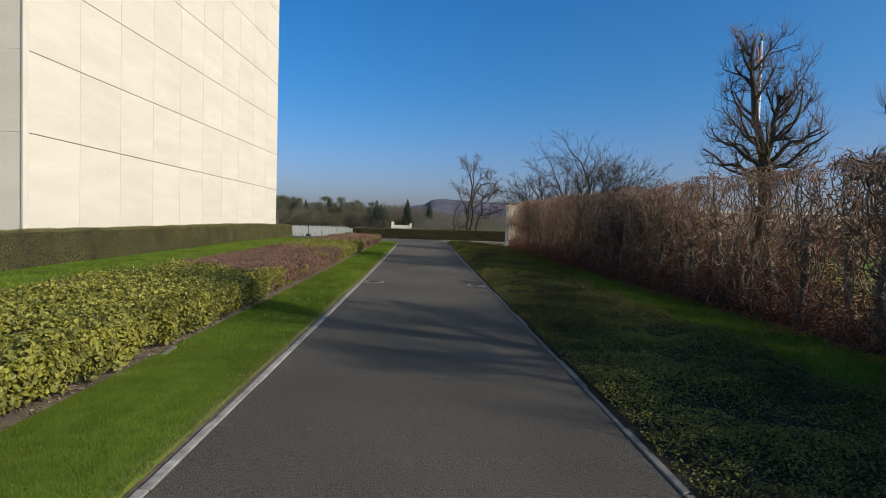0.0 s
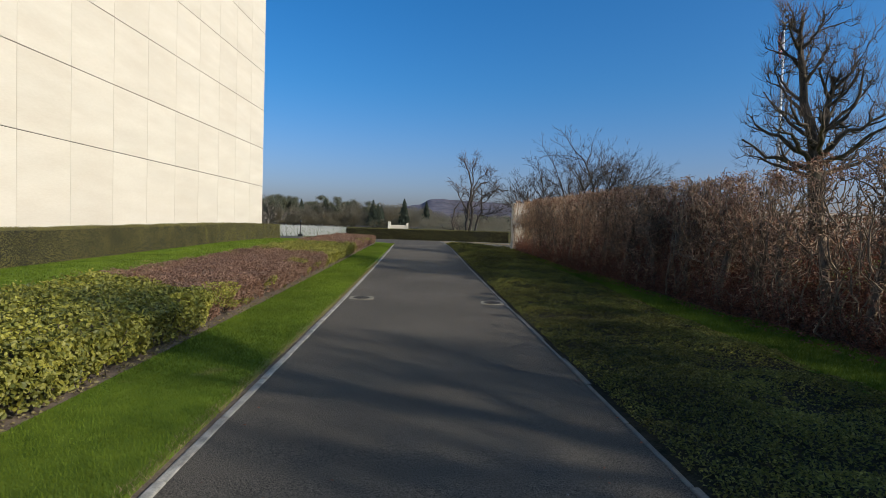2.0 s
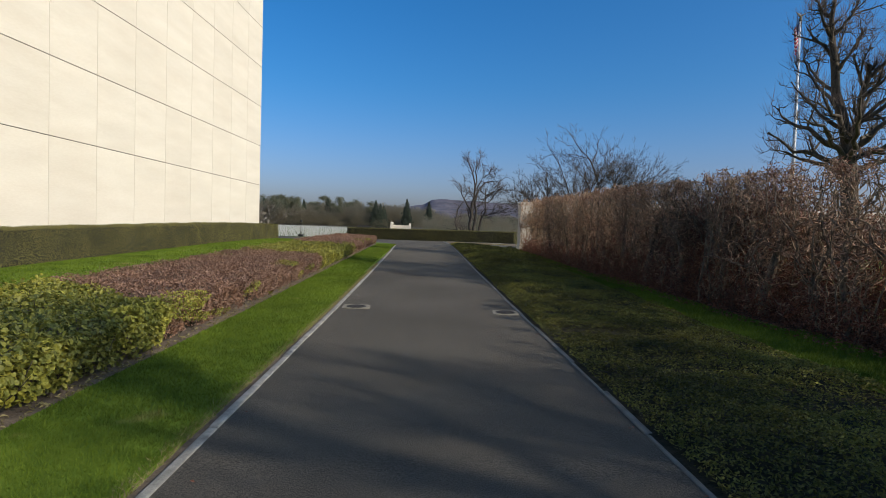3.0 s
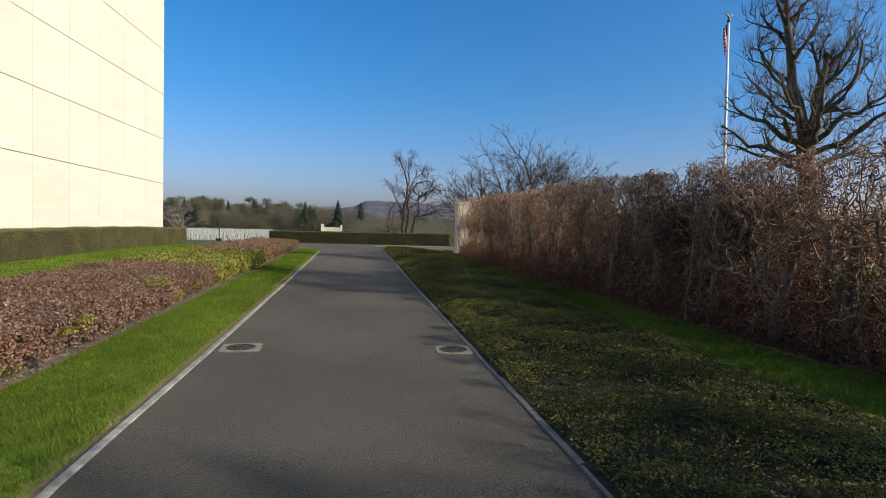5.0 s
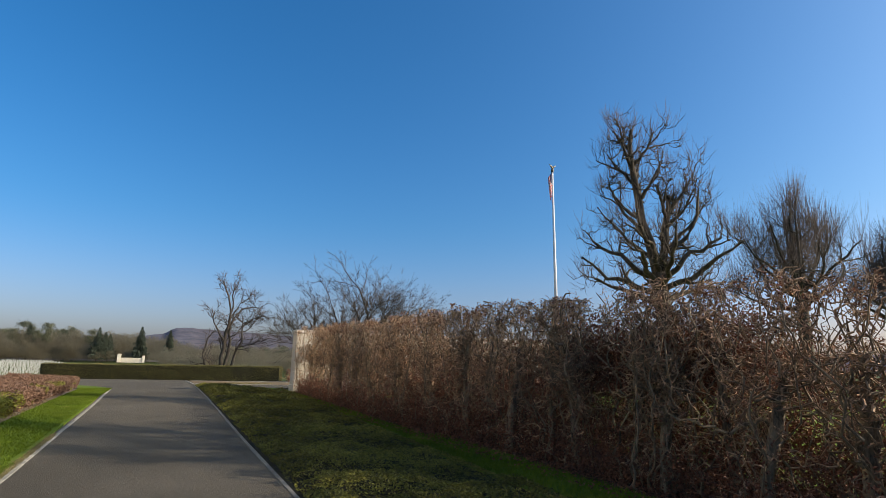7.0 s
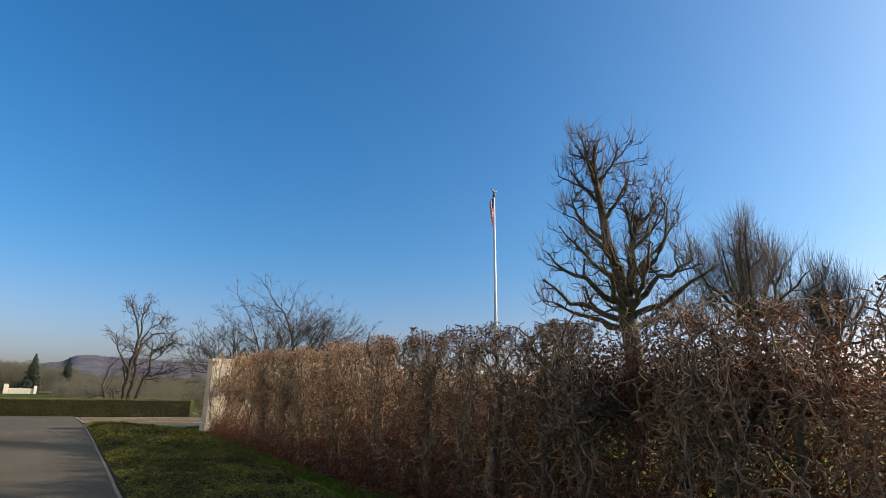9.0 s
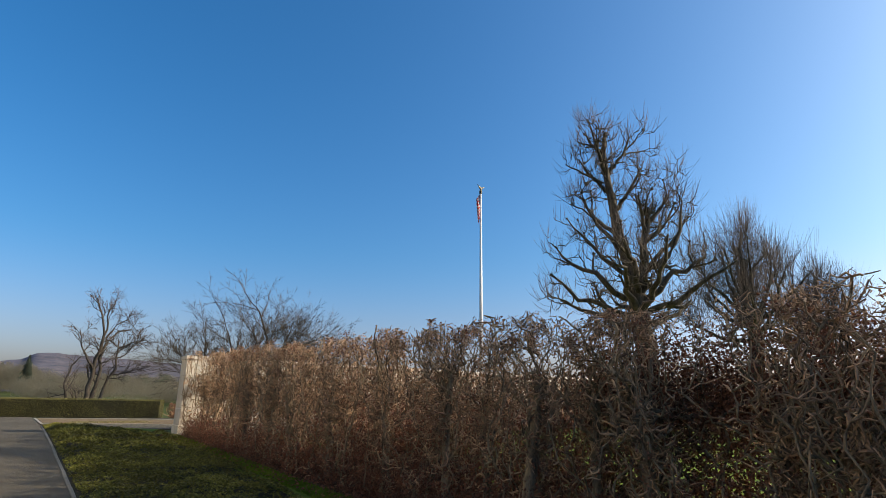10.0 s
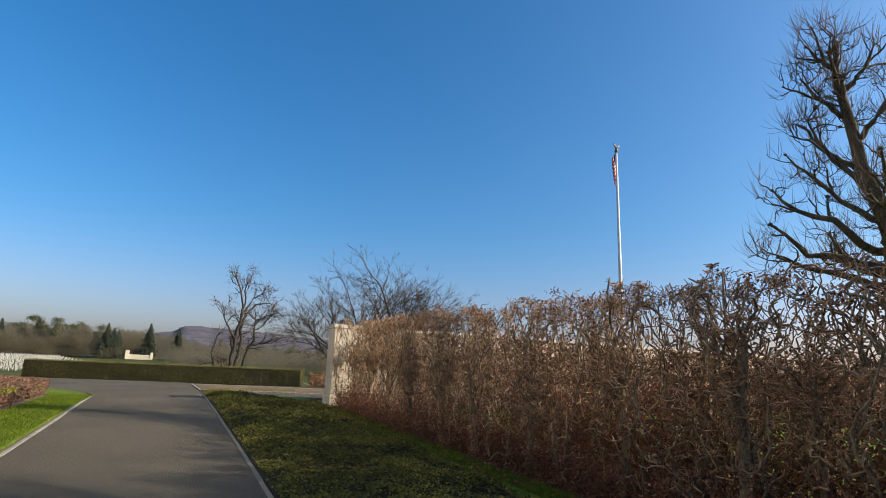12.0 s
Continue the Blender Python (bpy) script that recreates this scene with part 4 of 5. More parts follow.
def knobs(points, size):
    """Swollen pollard heads: small rough lumps."""
    ico = bmesh.new()
    bmesh.ops.create_icosphere(ico, subdivisions=1, radius=1)
    v = np.array([x.co[:] for x in ico.verts])
    f = np.array([[x.index for x in g.verts] for g in ico.faces])
    ico.free()
    n = len(points)
    s = size * rng.uniform(0.6, 1.4, (n, 1, 1))
    allv = points[:, None] + v[None] * s * rng.uniform(0.7, 1.3, (n, len(v), 1))
    return allv.reshape(-1, 3), (f[None] + np.arange(n)[:, None, None] * len(v)).reshape(-1, 3)


def pollard_tree(label, place, height, lean=0.0, round_top=False, rich=1.0, face=-36):
    """A pollarded lime in winter: stout trunk, long sinuous limbs, knuckled heads and fine upright shoots."""
    t = thing("pollard_tree", label, "tree", place, group="pollarded trees on the lawn")
    h = height
    head = 0.44 if round_top else 0.43
    trunk = np.stack([lean * np.linspace(0, 1, 9) ** 2 + np.cumsum(rng.normal(0, 0.025, 9)), np.cumsum(rng.normal(0, 0.025, 9)), np.linspace(-0.1, h * head, 9)], 1)
    stout = 0.82 if round_top else 1.0
    v, f = tubes(trunk[None], (stout * h * np.array([0.040, 0.030, 0.027, 0.0255, 0.025, 0.025, 0.025, 0.0245, 0.023]) * rng.uniform(0.96, 1.05, 9))[None], 14)
    mesh_np("trunk", v, f, M["bark"], t, smooth=True)
    limbs, rads = [], []

    def on_trunk(frac):
        q = np.clip(frac / head * 8, 0, 7.99)
        return trunk[int(q)] * (1 - q % 1) + trunk[min(8, int(q) + 1)] * (q % 1)

    def limb(start, az, length, lift, bend, r, wiggle=0.11, tip=0.2):
        limbs.append(curve_limb(start, az, length, lift, bend, 8, wiggle))
        rads.append(r * (tip + (1 - tip) * np.linspace(1, 0, 9) ** 0.8))

    if round_top:
        limb(trunk[-1] - [0, 0, 0.15], face, h * 0.34, 84, 4, h * 0.014, 0.07)
        for k in range(17):
            limb(on_trunk(0.36 + 0.08 * (k % 6) / 6), face + 137.5 * k, h * (0.235 + 0.006 * k) * rng.uniform(0.95, 1.05), 8 + 4.4 * k, 34 - 1.2 * k, h * 0.0082, 0.12)
    else:
        # a tall leaning leader, a blunt shorter one, then limbs to all sides: height, direction, reach, slope, upward bend
        limb(trunk[-1] - [0, 0, 0.12], face, h * 0.50, 73, 22, h * 0.0175, 0.06, 0.3)
        limb(trunk[-1] - [0, 0, 0.3], face + 175, h * 0.275, 74, 18, h * 0.0155, 0.085, 0.42)
        tall, blunt = limbs
        for node, turn, reach, lift, bend in ((1, 4, 0.25, 40, 24), (2, -18, 0.22, 46, 24), (3, 14, 0.17, 38, 30), (4, 186, 0.15, 44, 30), (5, 0, 0.14, 40, 34), (5, 95, 0.12, 40, 30), (6, 172, 0.13, 46, 26), (6, -70, 0.10, 40, 30), (7, 10, 0.09, 45, 30)):
            limb(tall[node], face + turn, h * reach, lift, bend, h * 0.0074)
        for node, turn, reach, lift, bend in ((3, 178, 0.20, 38, 28), (4, 95, 0.14, 40, 30), (5, 185, 0.15, 36, 40), (6, -80, 0.12, 40, 34), (7, 168, 0.12, 38, 36)):
            limb(blunt[node], face + turn, h * reach, lift, bend, h * 0.007)
        tiers = [(0.42, 2, 0.31, 26, 20), (0.37, -8, 0.31, 12, 14), (0.34, 12, 0.27, 2, 22), (0.42, 180, 0.33, 48, 12), (0.40, 168, 0.31, 30, 18), (0.36, 190, 0.30, 20, 14),
                 (0.41, -80, 0.27, 34, 24), (0.37, -62, 0.27, 16, 24), (0.41, 95, 0.27, 32, 24), (0.37, 70, 0.27, 18, 20), (0.38, -125, 0.27, 24, 24), (0.35, 130, 0.26, 14, 24)]
        for frac, turn, reach, lift, bend in tiers:
            limb(on_trunk(frac), face + turn + rng.normal(0, 5), h * reach * 0.95 * rng.uniform(0.93, 1.07), lift + rng.normal(0, 3), bend, h * 0.0102, 0.2)
    main, main_r = np.stack(limbs), np.stack(rads)
    fork, fork_r = spawn(main, main_r, 2, 0.25, 0.9, h * 0.10, 0.62, 0.25, 0.5, 8, 0.2, 0.35)
    limbs_a, rads_a = np.concatenate([main, fork]), np.concatenate([main_r, fork_r])
    for one, rad in zip(limbs_a, rads_a):
        v, f = tubes(one[None], rad[None], 7)
        mesh_np("limb", v, f, M["bark"], t, smooth=True)
    b2, r2 = spawn(limbs_a, rads_a, int((5 if round_top else 4) * rich), 0.2, 1.0, h * 0.050, 0.42, 0.2, 0.85, 6, 0.34, 0.2)
    tips, rt = spawn(limbs_a, rads_a, 2, 0.84, 1.0, h * 0.05, 0.55, 0.3, 0.8, 6, 0.34, 0.0)
    crest, rc = spawn(main[:2], main_r[:2], 12, 0.72, 1.0, h * 0.045, 0.3, 0.35, 0.9, 6, 0.34, 0.0)
    b2, r2 = np.concatenate([b2, tips, crest]), np.concatenate([r2, rt, rc])
    v, f = tubes(b2, np.clip(r2, 0.010, 0.024), 4)
    tagged(mesh_np("branches", v, f, M["bark"], t, smooth=True), kind="stuff")
    b3, r3 = spawn(b2, r2, 2, 0.4, 1.0, h * 0.028, 0.6, 0.4, 0.8, 3, 0.28, 0.3)
    v, f = tubes(b3, np.clip(r3, 0.007, 0.012), 3)
    tagged(mesh_np("branchlets", v, f, M["bark"], t), kind="stuff")
    v, f = knobs(limbs_a[:, -1], h * 0.0034)
    tagged(mesh_np("knuckles", v, f, M["bark"], t), kind="stuff")
    if not round_top:
        v, f = knobs(np.stack([main[0][-1], main[1][-1]]), h * 0.0085)
        tagged(mesh_np("heads", v, f, M["bark"], t), kind="stuff")
    src = np.concatenate([b3, b2[:, 3:]]), np.concatenate([r3, r2[:, 3:]])
    sh, rs = spawn(*src, int((3 if round_top else 2) * rich + 0.5), 0.4, 1.0, h * (0.14 if round_top else 0.062), 0.4, 1.9 if round_top else 1.5, 0.42 if round_top else 0.34, 2, 0.06, 0.2)
    v, f = tubes(sh, np.clip(rs, 0.004, 0.0052), 3)
    tagged(mesh_np("shoots", v, f, M["shoot"], t), kind="stuff")
    return t


rng = np.random.default_rng(21)
tree_a = pollard_tree("large pollarded lime tree, leafless, with knuckled limbs", (13.4, 21.3, float(rise(21.3))), 10.0, 0.0)
tree_b = pollard_tree("pollarded lime tree with a rounded bare crown of shoots", (22.9, 22.7, float(rise(22.7))), 11.0, 0.0, True, 1.1)
copy_thing(tree_b, pose(31.6, 23.4, float(rise(23.4)), 0, 0, 70)).scale = (0.95, 0.95, 0.95)
tree_c = pollard_tree("pollarded lime tree, leafless, on the lawn behind the hedge", (15.6, 11.3, float(rise(11.3))), 12.2, -0.1, False, 1.7, 40)
for (x, y), turn in (((15.6, -2.2), 200), ((15.6, -14.0), 300)):
    copy_thing(tree_c, pose(x, y, float(rise(y)), 0, 0, turn))


def bare_tree(name, label, place, stems, length, radius, mat, orders=6, wiggle=0.12, angle=0.42, up=0.05, per=3, thin=0.014, shorter=0.70):
    """A free-grown leafless tree. stems: foot offset, azimuth and slope of each; every branch forks again, order by order."""
    t = thing(name, label, "tree", place)
    n = len(stems)
    start = np.array([(x, y, -0.1) for x, y, *_ in stems])
    az, el = np.radians([s[2] for s in stems]), np.radians([s[3] for s in stems])
    d = np.stack([np.sin(az) * np.cos(el), np.cos(az) * np.cos(el), np.sin(el)], 1)
    step = length * np.array([s[4] for s in stems])[:, None] / 6
    path = crooked(start, d, step, 6, wiggle * 0.5, up)
    rad = radius * np.array([s[4] for s in stems])[:, None] * np.linspace(1, 0.68, 7)[None]
    for order in range(orders):
        if order < 2:
            for one, r in zip(path, rad):
                v, f = tubes(one[None], r[None], 8 - 2 * order)
                mesh_np("stem" if order == 0 else "limb", v, f, mat, t, smooth=True)
        else:
            v, f = tubes(path, np.maximum(rad, thin), 4 if order == 2 else 3)
            tagged(mesh_np("branches" if order < orders - 1 else "twigs", v, f, mat, t), kind="stuff")
        par = np.repeat(np.arange(len(path)), per)
        m = len(par)
        last = path.shape[1] - 1
        # one branch goes on from the tip, the others leave along the outer two thirds
        spot = np.where(np.arange(m) % per == 0, last, rng.integers(max(1, last // 3), last + 1, m))
        tan = unit(path[par, spot] - path[par, spot - 1])
        off = rng.normal(0, 1, (m, 3))
        off = unit(off - tan * (off * tan).sum(1, keepdims=True))
        spread = angle * np.where(np.arange(m) % per == 0, 0.5, 1.15)[:, None] * rng.uniform(0.6, 1.3, (m, 1))
        d = unit(tan * np.cos(spread) + off * np.sin(spread))
        segs = 5 if order < 2 else 3
        length_m = np.linalg.norm(np.diff(path, axis=1), axis=2).sum(1)[par][:, None] * shorter * rng.uniform(0.7, 1.2, (m, 1))
        path2 = crooked(path[par, spot], d, length_m / segs, segs, wiggle, up)
        rad = rad[par, spot][:, None] * np.where(np.arange(m) % per == 0, 0.86, 0.62)[:, None] * np.linspace(1, 0.66, segs + 1)[None]
        path = path2
    return t


rng = np.random.default_rng(5)


def crooked_tree(place):
    """A narrow cluster of crooked dark stems that lean one way, with thin arching tops."""
    t = thing("crooked_tree", "bare many-stemmed tree with crooked dark limbs", "tree", place)
    limbs, rads = [], []

    def limb(start, az, length, lift, bend, r0, r1):
        limbs.append(curve_limb(start, az, length, lift, bend, 8, 0.17))
        rads.append(np.linspace(r0, r1, 9) * rng.uniform(0.9, 1.12, 9))
        return limbs[-1]

    main = limb((0, 0, -0.1), 90, 7.0, 79, 6, 0.25, 0.14)
    limb(main[-1], -80, 5.0, 84, -26, 0.13, 0.03)
    limb(main[-2], 80, 5.4, 76, -14, 0.13, 0.03)
    limb(main[5], -90, 4.0, 66, 16, 0.11, 0.03)
    limb(main[-1], 85, 3.2, 60, -30, 0.10, 0.03)
    right = limb((0.35, 0.15, -0.1), 88, 7.0, 76, 6, 0.20, 0.12)
    limb(right[-1], 92, 3.6, 58, -85, 0.11, 0.03)
    limb(right[5], 70, 3.0, 56, -40, 0.09, 0.03)
    outer = limb((0.5, -0.1, -0.1), 92, 7.8, 56, 26, 0.18, 0.05)
    limb(outer[4], 88, 2.6, 24, -6, 0.09, 0.03)
    limb(outer[6], 70, 2.2, 34, 20, 0.08, 0.03)
    limb(outer[-2], 94, 2.0, 20, 10, 0.07, 0.03)
    limb((-0.15, 0, -0.1), -90, 5.0, 56, 52, 0.13, 0.06)
    limb((0.2, -0.2, -0.1), -60, 2.4, 66, 10, 0.11, 0.07)
    main, main_r = np.stack(limbs), np.stack(rads)
    for one, r in zip(main, main_r):
        v, f = tubes(one[None], r[None], 8)
        mesh_np("limb", v, f, M["dark_bark"], t, smooth=True)
    b1, r1 = spawn(main, main_r, 6, 0.4, 1.0, 1.7, 0.5, 0.15, 0.75, 6, 0.24, 0.3)
    v, f = tubes(b1, np.maximum(r1, 0.026), 5)
    tagged(mesh_np("branches", v, f, M["dark_bark"], t, smooth=True), kind="stuff")
    b2, r2 = spawn(b1, r1, 6, 0.3, 1.0, 1.25, 0.5, 0.05, 0.6, 4, 0.16, 0.3)
    b3, r3 = spawn(b2, r2, 4, 0.3, 1.0, 0.8, 0.5, 0.0, 0.5, 3, 0.14, 0.3)
    v, f = tubes(b2, np.maximum(r2, 0.016), 3)
    tagged(mesh_np("branchlets", v, f, M["dark_bark"], t), kind="stuff")
    v, f = tubes(b3, np.clip(r3, 0.010, 0.013), 3)
    tagged(mesh_np("twigs", v, f, M["shoot"], t), kind="stuff")
    return t


crooked_tree((5.8, 82, 0.2)).scale = (1.08, 1.08, 1.1)
rng = np.random.default_rng(12)
bare_tree("spreading_tree", "wide bare tree with fine arching twigs", (22.6, 80, 0.2), [(0, 0, -90, 76, 1.0), (0.3, 0.2, 60, 86, 1.35), (0.5, 0, 95, 62, 0.95), (0.2, -0.4, 180, 66, 0.95), (0, 0.4, -30, 66, 1.0), (0.4, 0, 110, 74, 1.1), (0.6, 0.1, 88, 46, 0.8)], 6.3, 0.18, M["dark_bark"], 6, 0.13, 0.52, 0.035, 4, 0.013, 0.66)
bare_tree("spreading_tree", "bare tree leaning outwards with fine arching twigs", (19.5, 81, 0.2), [(0, 0, -90, 66, 1.0), (-0.2, 0.2, -75, 76, 1.15), (-0.5, 0, -95, 52, 0.95), (0, -0.3, 170, 70, 0.8)], 5.2, 0.15, M["dark_bark"], 6, 0.13, 0.52, 0.035, 4, 0.013, 0.66)
bare_tree("spreading_tree", "smaller bare tree with fine arching twigs", (35.0, 84, 0.1), [(0, 0, -80, 74, 1.0), (0.3, 0, 90, 66, 1.0), (0.1, 0.2, 10, 80, 0.95)], 4.9, 0.12, M["dark_bark"], 6, 0.14, 0.60, 0.0, 3, 0.016, 0.68)
bare_tree("pale_tree", "bare pale-barked tree at the edge of the graves", (-20.6, 75, 0.4), [(0, 0, -80, 62, 1.0), (0.2, 0, 60, 70, 1.0), (0.1, 0.1, 160, 66, 0.9)], 2.3, 0.085, M["pale_bark"], 6, 0.18, 0.55, 0.02, 3, 0.016, 0.68)


# ---- distant woods and hills ----
def fir_arrays(place, height, width):
    n = int(1700 * height / 10)
    t = rng.uniform(0.04, 1, n) ** 0.8
    a = rng.uniform(0, 2 * np.pi, n)
    tier = 0.75 + 0.25 * np.sin(t * 40 + 2 * np.sin(a * 2)) + 0.18 * np.sin(a * 3 + t * 9)
    r = width * (1 - t) ** 0.8 * tier * rng.uniform(0.3, 1.0, n) + 0.15
    c = np.stack([np.cos(a) * r, np.sin(a) * r, t * height], 1) + place
    aim = np.stack([np.cos(a), np.sin(a), -0.35 + 0 * a], 1) + rng.normal(0, 0.25, (n, 3))
    return leaves(c, aim, [0, 0, 1] + rng.normal(0, 0.4, (n, 3)), height * 0.10 * (1.15 - t), height * 0.05 * (1.15 - t), 0.1)


def pine_arrays(place, height, width):
    """A tall pine: a bare trunk below, ragged flat clumps of needles above."""
    n, m = 1500, 12
    k = rng.integers(0, m, n)
    up = rng.uniform(0, 1, m)
    turn = rng.uniform(0, 2 * np.pi, m)
    reach = width * 0.30 * (1 - 0.75 * up) * rng.uniform(0.4, 1.1, m)
    centers = np.stack([np.cos(turn) * reach, np.sin(turn) * reach, height * (0.38 + 0.58 * up)], 1)
    c = centers[k] + rng.normal(0, 1, (n, 3)) * [width * 0.12, width * 0.12, height * 0.035] + place
    v, f = leaves(c, rng.normal(0, 1, (n, 3)), [0, 0, 1] + rng.normal(0, 0.5, (n, 3)), height * 0.034, height * 0.022, 0.2)
    t, g = tubes((np.array([[0, 0, -0.5], [0.1, 0, height * 0.5], [0, 0.1, height * 0.95]]) + place)[None], np.array([[0.013, 0.010, 0.003]]) * height, 4)
    g = np.concatenate([g[:, [0, 1, 2]], g[:, [0, 2, 3]]])
    return np.concatenate([v, t]), np.concatenate([f, g + len(v)])


def bare_arrays(place, height, width):
    """A winter crown seen from far off: fine twigs through a rounded volume, and a trunk."""
    n = 950
    a, u, q = rng.uniform(0, 2 * np.pi, n), rng.uniform(-1, 1, n), rng.uniform(0.05, 1, n) ** 0.5
    s = np.sqrt(1 - u * u)
    c = np.stack([np.cos(a) * s * q * width * 0.5, np.sin(a) * s * q * width * 0.5, height * 0.52 + u * q * height * 0.48], 1)
    out = unit(c - [0, 0, height * 0.15]) + rng.normal(0, 0.35, (n, 3))
    v, f = leaves(c + place, out, rng.normal(0, 1, (n, 3)), height * 0.10 * rng.uniform(0.5, 1.3, n), height * 0.014 * rng.uniform(0.6, 1.4, n), 0.2)
    t, g = tubes((np.array([[0, 0, -0.5], [0.1, 0, height * 0.4], [0, 0.1, height * 0.8]]) + place)[None], np.array([[0.012, 0.008, 0.003]]) * height, 4)
    g = np.concatenate([g[:, [0, 1, 2]], g[:, [0, 2, 3]]])
    return np.concatenate([v, t]), np.concatenate([f, g + len(v)])


def wood(name, label, maker, mat, spots):
    vs, fs, base = [], [], 0
    for spot in spots:
        v, f = maker(*spot)
        vs.append(v)
        fs.append(f + base)
        base += len(v)
    return tagged(mesh_np(name, np.concatenate(vs), np.concatenate(fs), mat), label, "woods", kind="stuff")


def on_ray(az, dist, z=None):
    a = radians(az)
    x, y = dist * math.sin(a), 9 + dist * math.cos(a)
    return np.array([x, y, float(rise(y)) if z is None else z])


def spots(n, az0, az1, d0, d1, h0, h1, w):
    return [(on_ray(rng.uniform(az0, az1), rng.uniform(d0, d1)), rng.uniform(h0, h1), w * rng.uniform(0.7, 1.3)) for _ in range(n)]


wood("far_woods", "belt of bare brown winter woods in the distance", bare_arrays, M["wood_far"], spots(140, -24, 1, 345, 420, 11, 17, 12) + spots(34, 1, 17, 345, 430, 9, 13, 11) + spots(60, -0.5, 18, 240, 340, 6, 10, 9) + spots(70, -24, -6, 330, 348, 7, 12, 9) + spots(90, -24, 1, 326, 345, 3, 6, 7) + spots(60, 0.5, 18, 190, 250, 4.5, 8, 9))
wood("pine_woods", "distant dark green pine woods", pine_arrays, M["pine"], spots(40, -24, -7.0, 365, 410, 16, 21, 10) + spots(34, -24, -4.5, 334, 370, 13, 18, 9) + spots(8, 2, 17, 250, 340, 7, 11, 8))
FIRS = [(-5.25, 330, 17.0, 5.4), (-4.75, 332, 15.0, 4.6), (-4.4, 335, 14.0, 5.0), (-1.98, 330, 18.2, 5.2), (0.36, 340, 17.6, 4.4), (-14.2, 350, 16.5, 4.0), (-12.6, 355, 17.0, 4.0), (-10.2, 355, 18.0, 5.5), (-16.5, 365, 17.6, 5.0)]
for az, dist, tall, wide in FIRS:
    f_tree = thing("fir_tree", "tall dark green fir standing above the far woods", "tree", tuple(on_ray(az, dist)), group="firs above the woods")
    v, f = fir_arrays(np.zeros(3), tall, wide)
    mesh_np("crown", v, f, M["fir"], f_tree)
    part("trunk", cyl_bm(0.25, 0.06, -0.3, tall * 0.9, 6), M["bark"], f_tree)


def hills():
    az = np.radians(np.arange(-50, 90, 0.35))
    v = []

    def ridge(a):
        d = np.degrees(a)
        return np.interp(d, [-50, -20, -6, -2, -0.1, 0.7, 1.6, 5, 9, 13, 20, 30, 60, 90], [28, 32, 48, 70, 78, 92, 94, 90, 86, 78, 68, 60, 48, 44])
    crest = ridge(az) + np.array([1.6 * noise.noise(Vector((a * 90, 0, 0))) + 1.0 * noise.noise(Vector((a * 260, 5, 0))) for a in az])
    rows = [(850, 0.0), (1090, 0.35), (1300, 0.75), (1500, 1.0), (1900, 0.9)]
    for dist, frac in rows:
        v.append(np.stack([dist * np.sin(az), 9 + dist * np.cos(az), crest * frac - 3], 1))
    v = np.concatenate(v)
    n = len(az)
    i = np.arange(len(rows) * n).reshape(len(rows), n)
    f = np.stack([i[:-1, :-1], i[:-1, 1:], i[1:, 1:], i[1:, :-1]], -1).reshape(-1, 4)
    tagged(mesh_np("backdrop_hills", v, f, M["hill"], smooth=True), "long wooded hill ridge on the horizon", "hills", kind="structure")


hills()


# ---- flagpole and flag ----
def flagpole():
    z = float(rise(42.1))
    t = thing("flagpole", "tall white flagpole topped by a bronze eagle", "flagpole", (25.7, 42.1, z))
    t.scale = (0.81, 0.81, 0.81)
    part("pole", cyl_bm(0.19, 0.085, 0, 20.0, 20), M["white_paint"], t, smooth=True)
    part("base_collar", cyl_bm(0.4, 0.34, 0, 0.18, 24), M["white_paint"], t)
    part("truck", cyl_bm(0.14, 0.14, 20.0, 20.12, 16), M["dark_metal"], t)
    ball = bmesh.new()
    bmesh.ops.create_uvsphere(ball, u_segments=14, v_segments=8, radius=0.14, matrix=Matrix.Translation((0, 0, 20.22)))
    part("ball", ball, M["bronze"], t, smooth=True)
    # spread bird: a body with a bent head and two raised wings
    e = bmesh.new()
    bmesh.ops.create_uvsphere(e, u_segments=12, v_segments=8, radius=0.11, matrix=Matrix.Translation((0, 0, 20.46)) @ Matrix.Rotation(0.6, 4, "Y") @ Matrix.Diagonal((1.9, 0.8, 0.8, 1)))
    bmesh.ops.create_uvsphere(e, u_segments=10, v_segments=6, radius=0.06, matrix=Matrix.Translation((-0.2, 0, 20.6)))
    for s in (-1, 1):
        bmesh.ops.create_cone(e, cap_ends=True, segments=8, radius1=0.13, radius2=0.015, depth=0.5, matrix=Matrix.Translation((0.02 + 0.26 * s, 0.05 * s, 20.64)) @ Matrix.Rotation(1.0 * s, 4, "Y") @ Matrix.Diagonal((0.9, 0.25, 1, 1)))
    part("eagle", e, M["bronze"], t, "small bronze eagle finial", smooth=True)
    return t


flagpole()


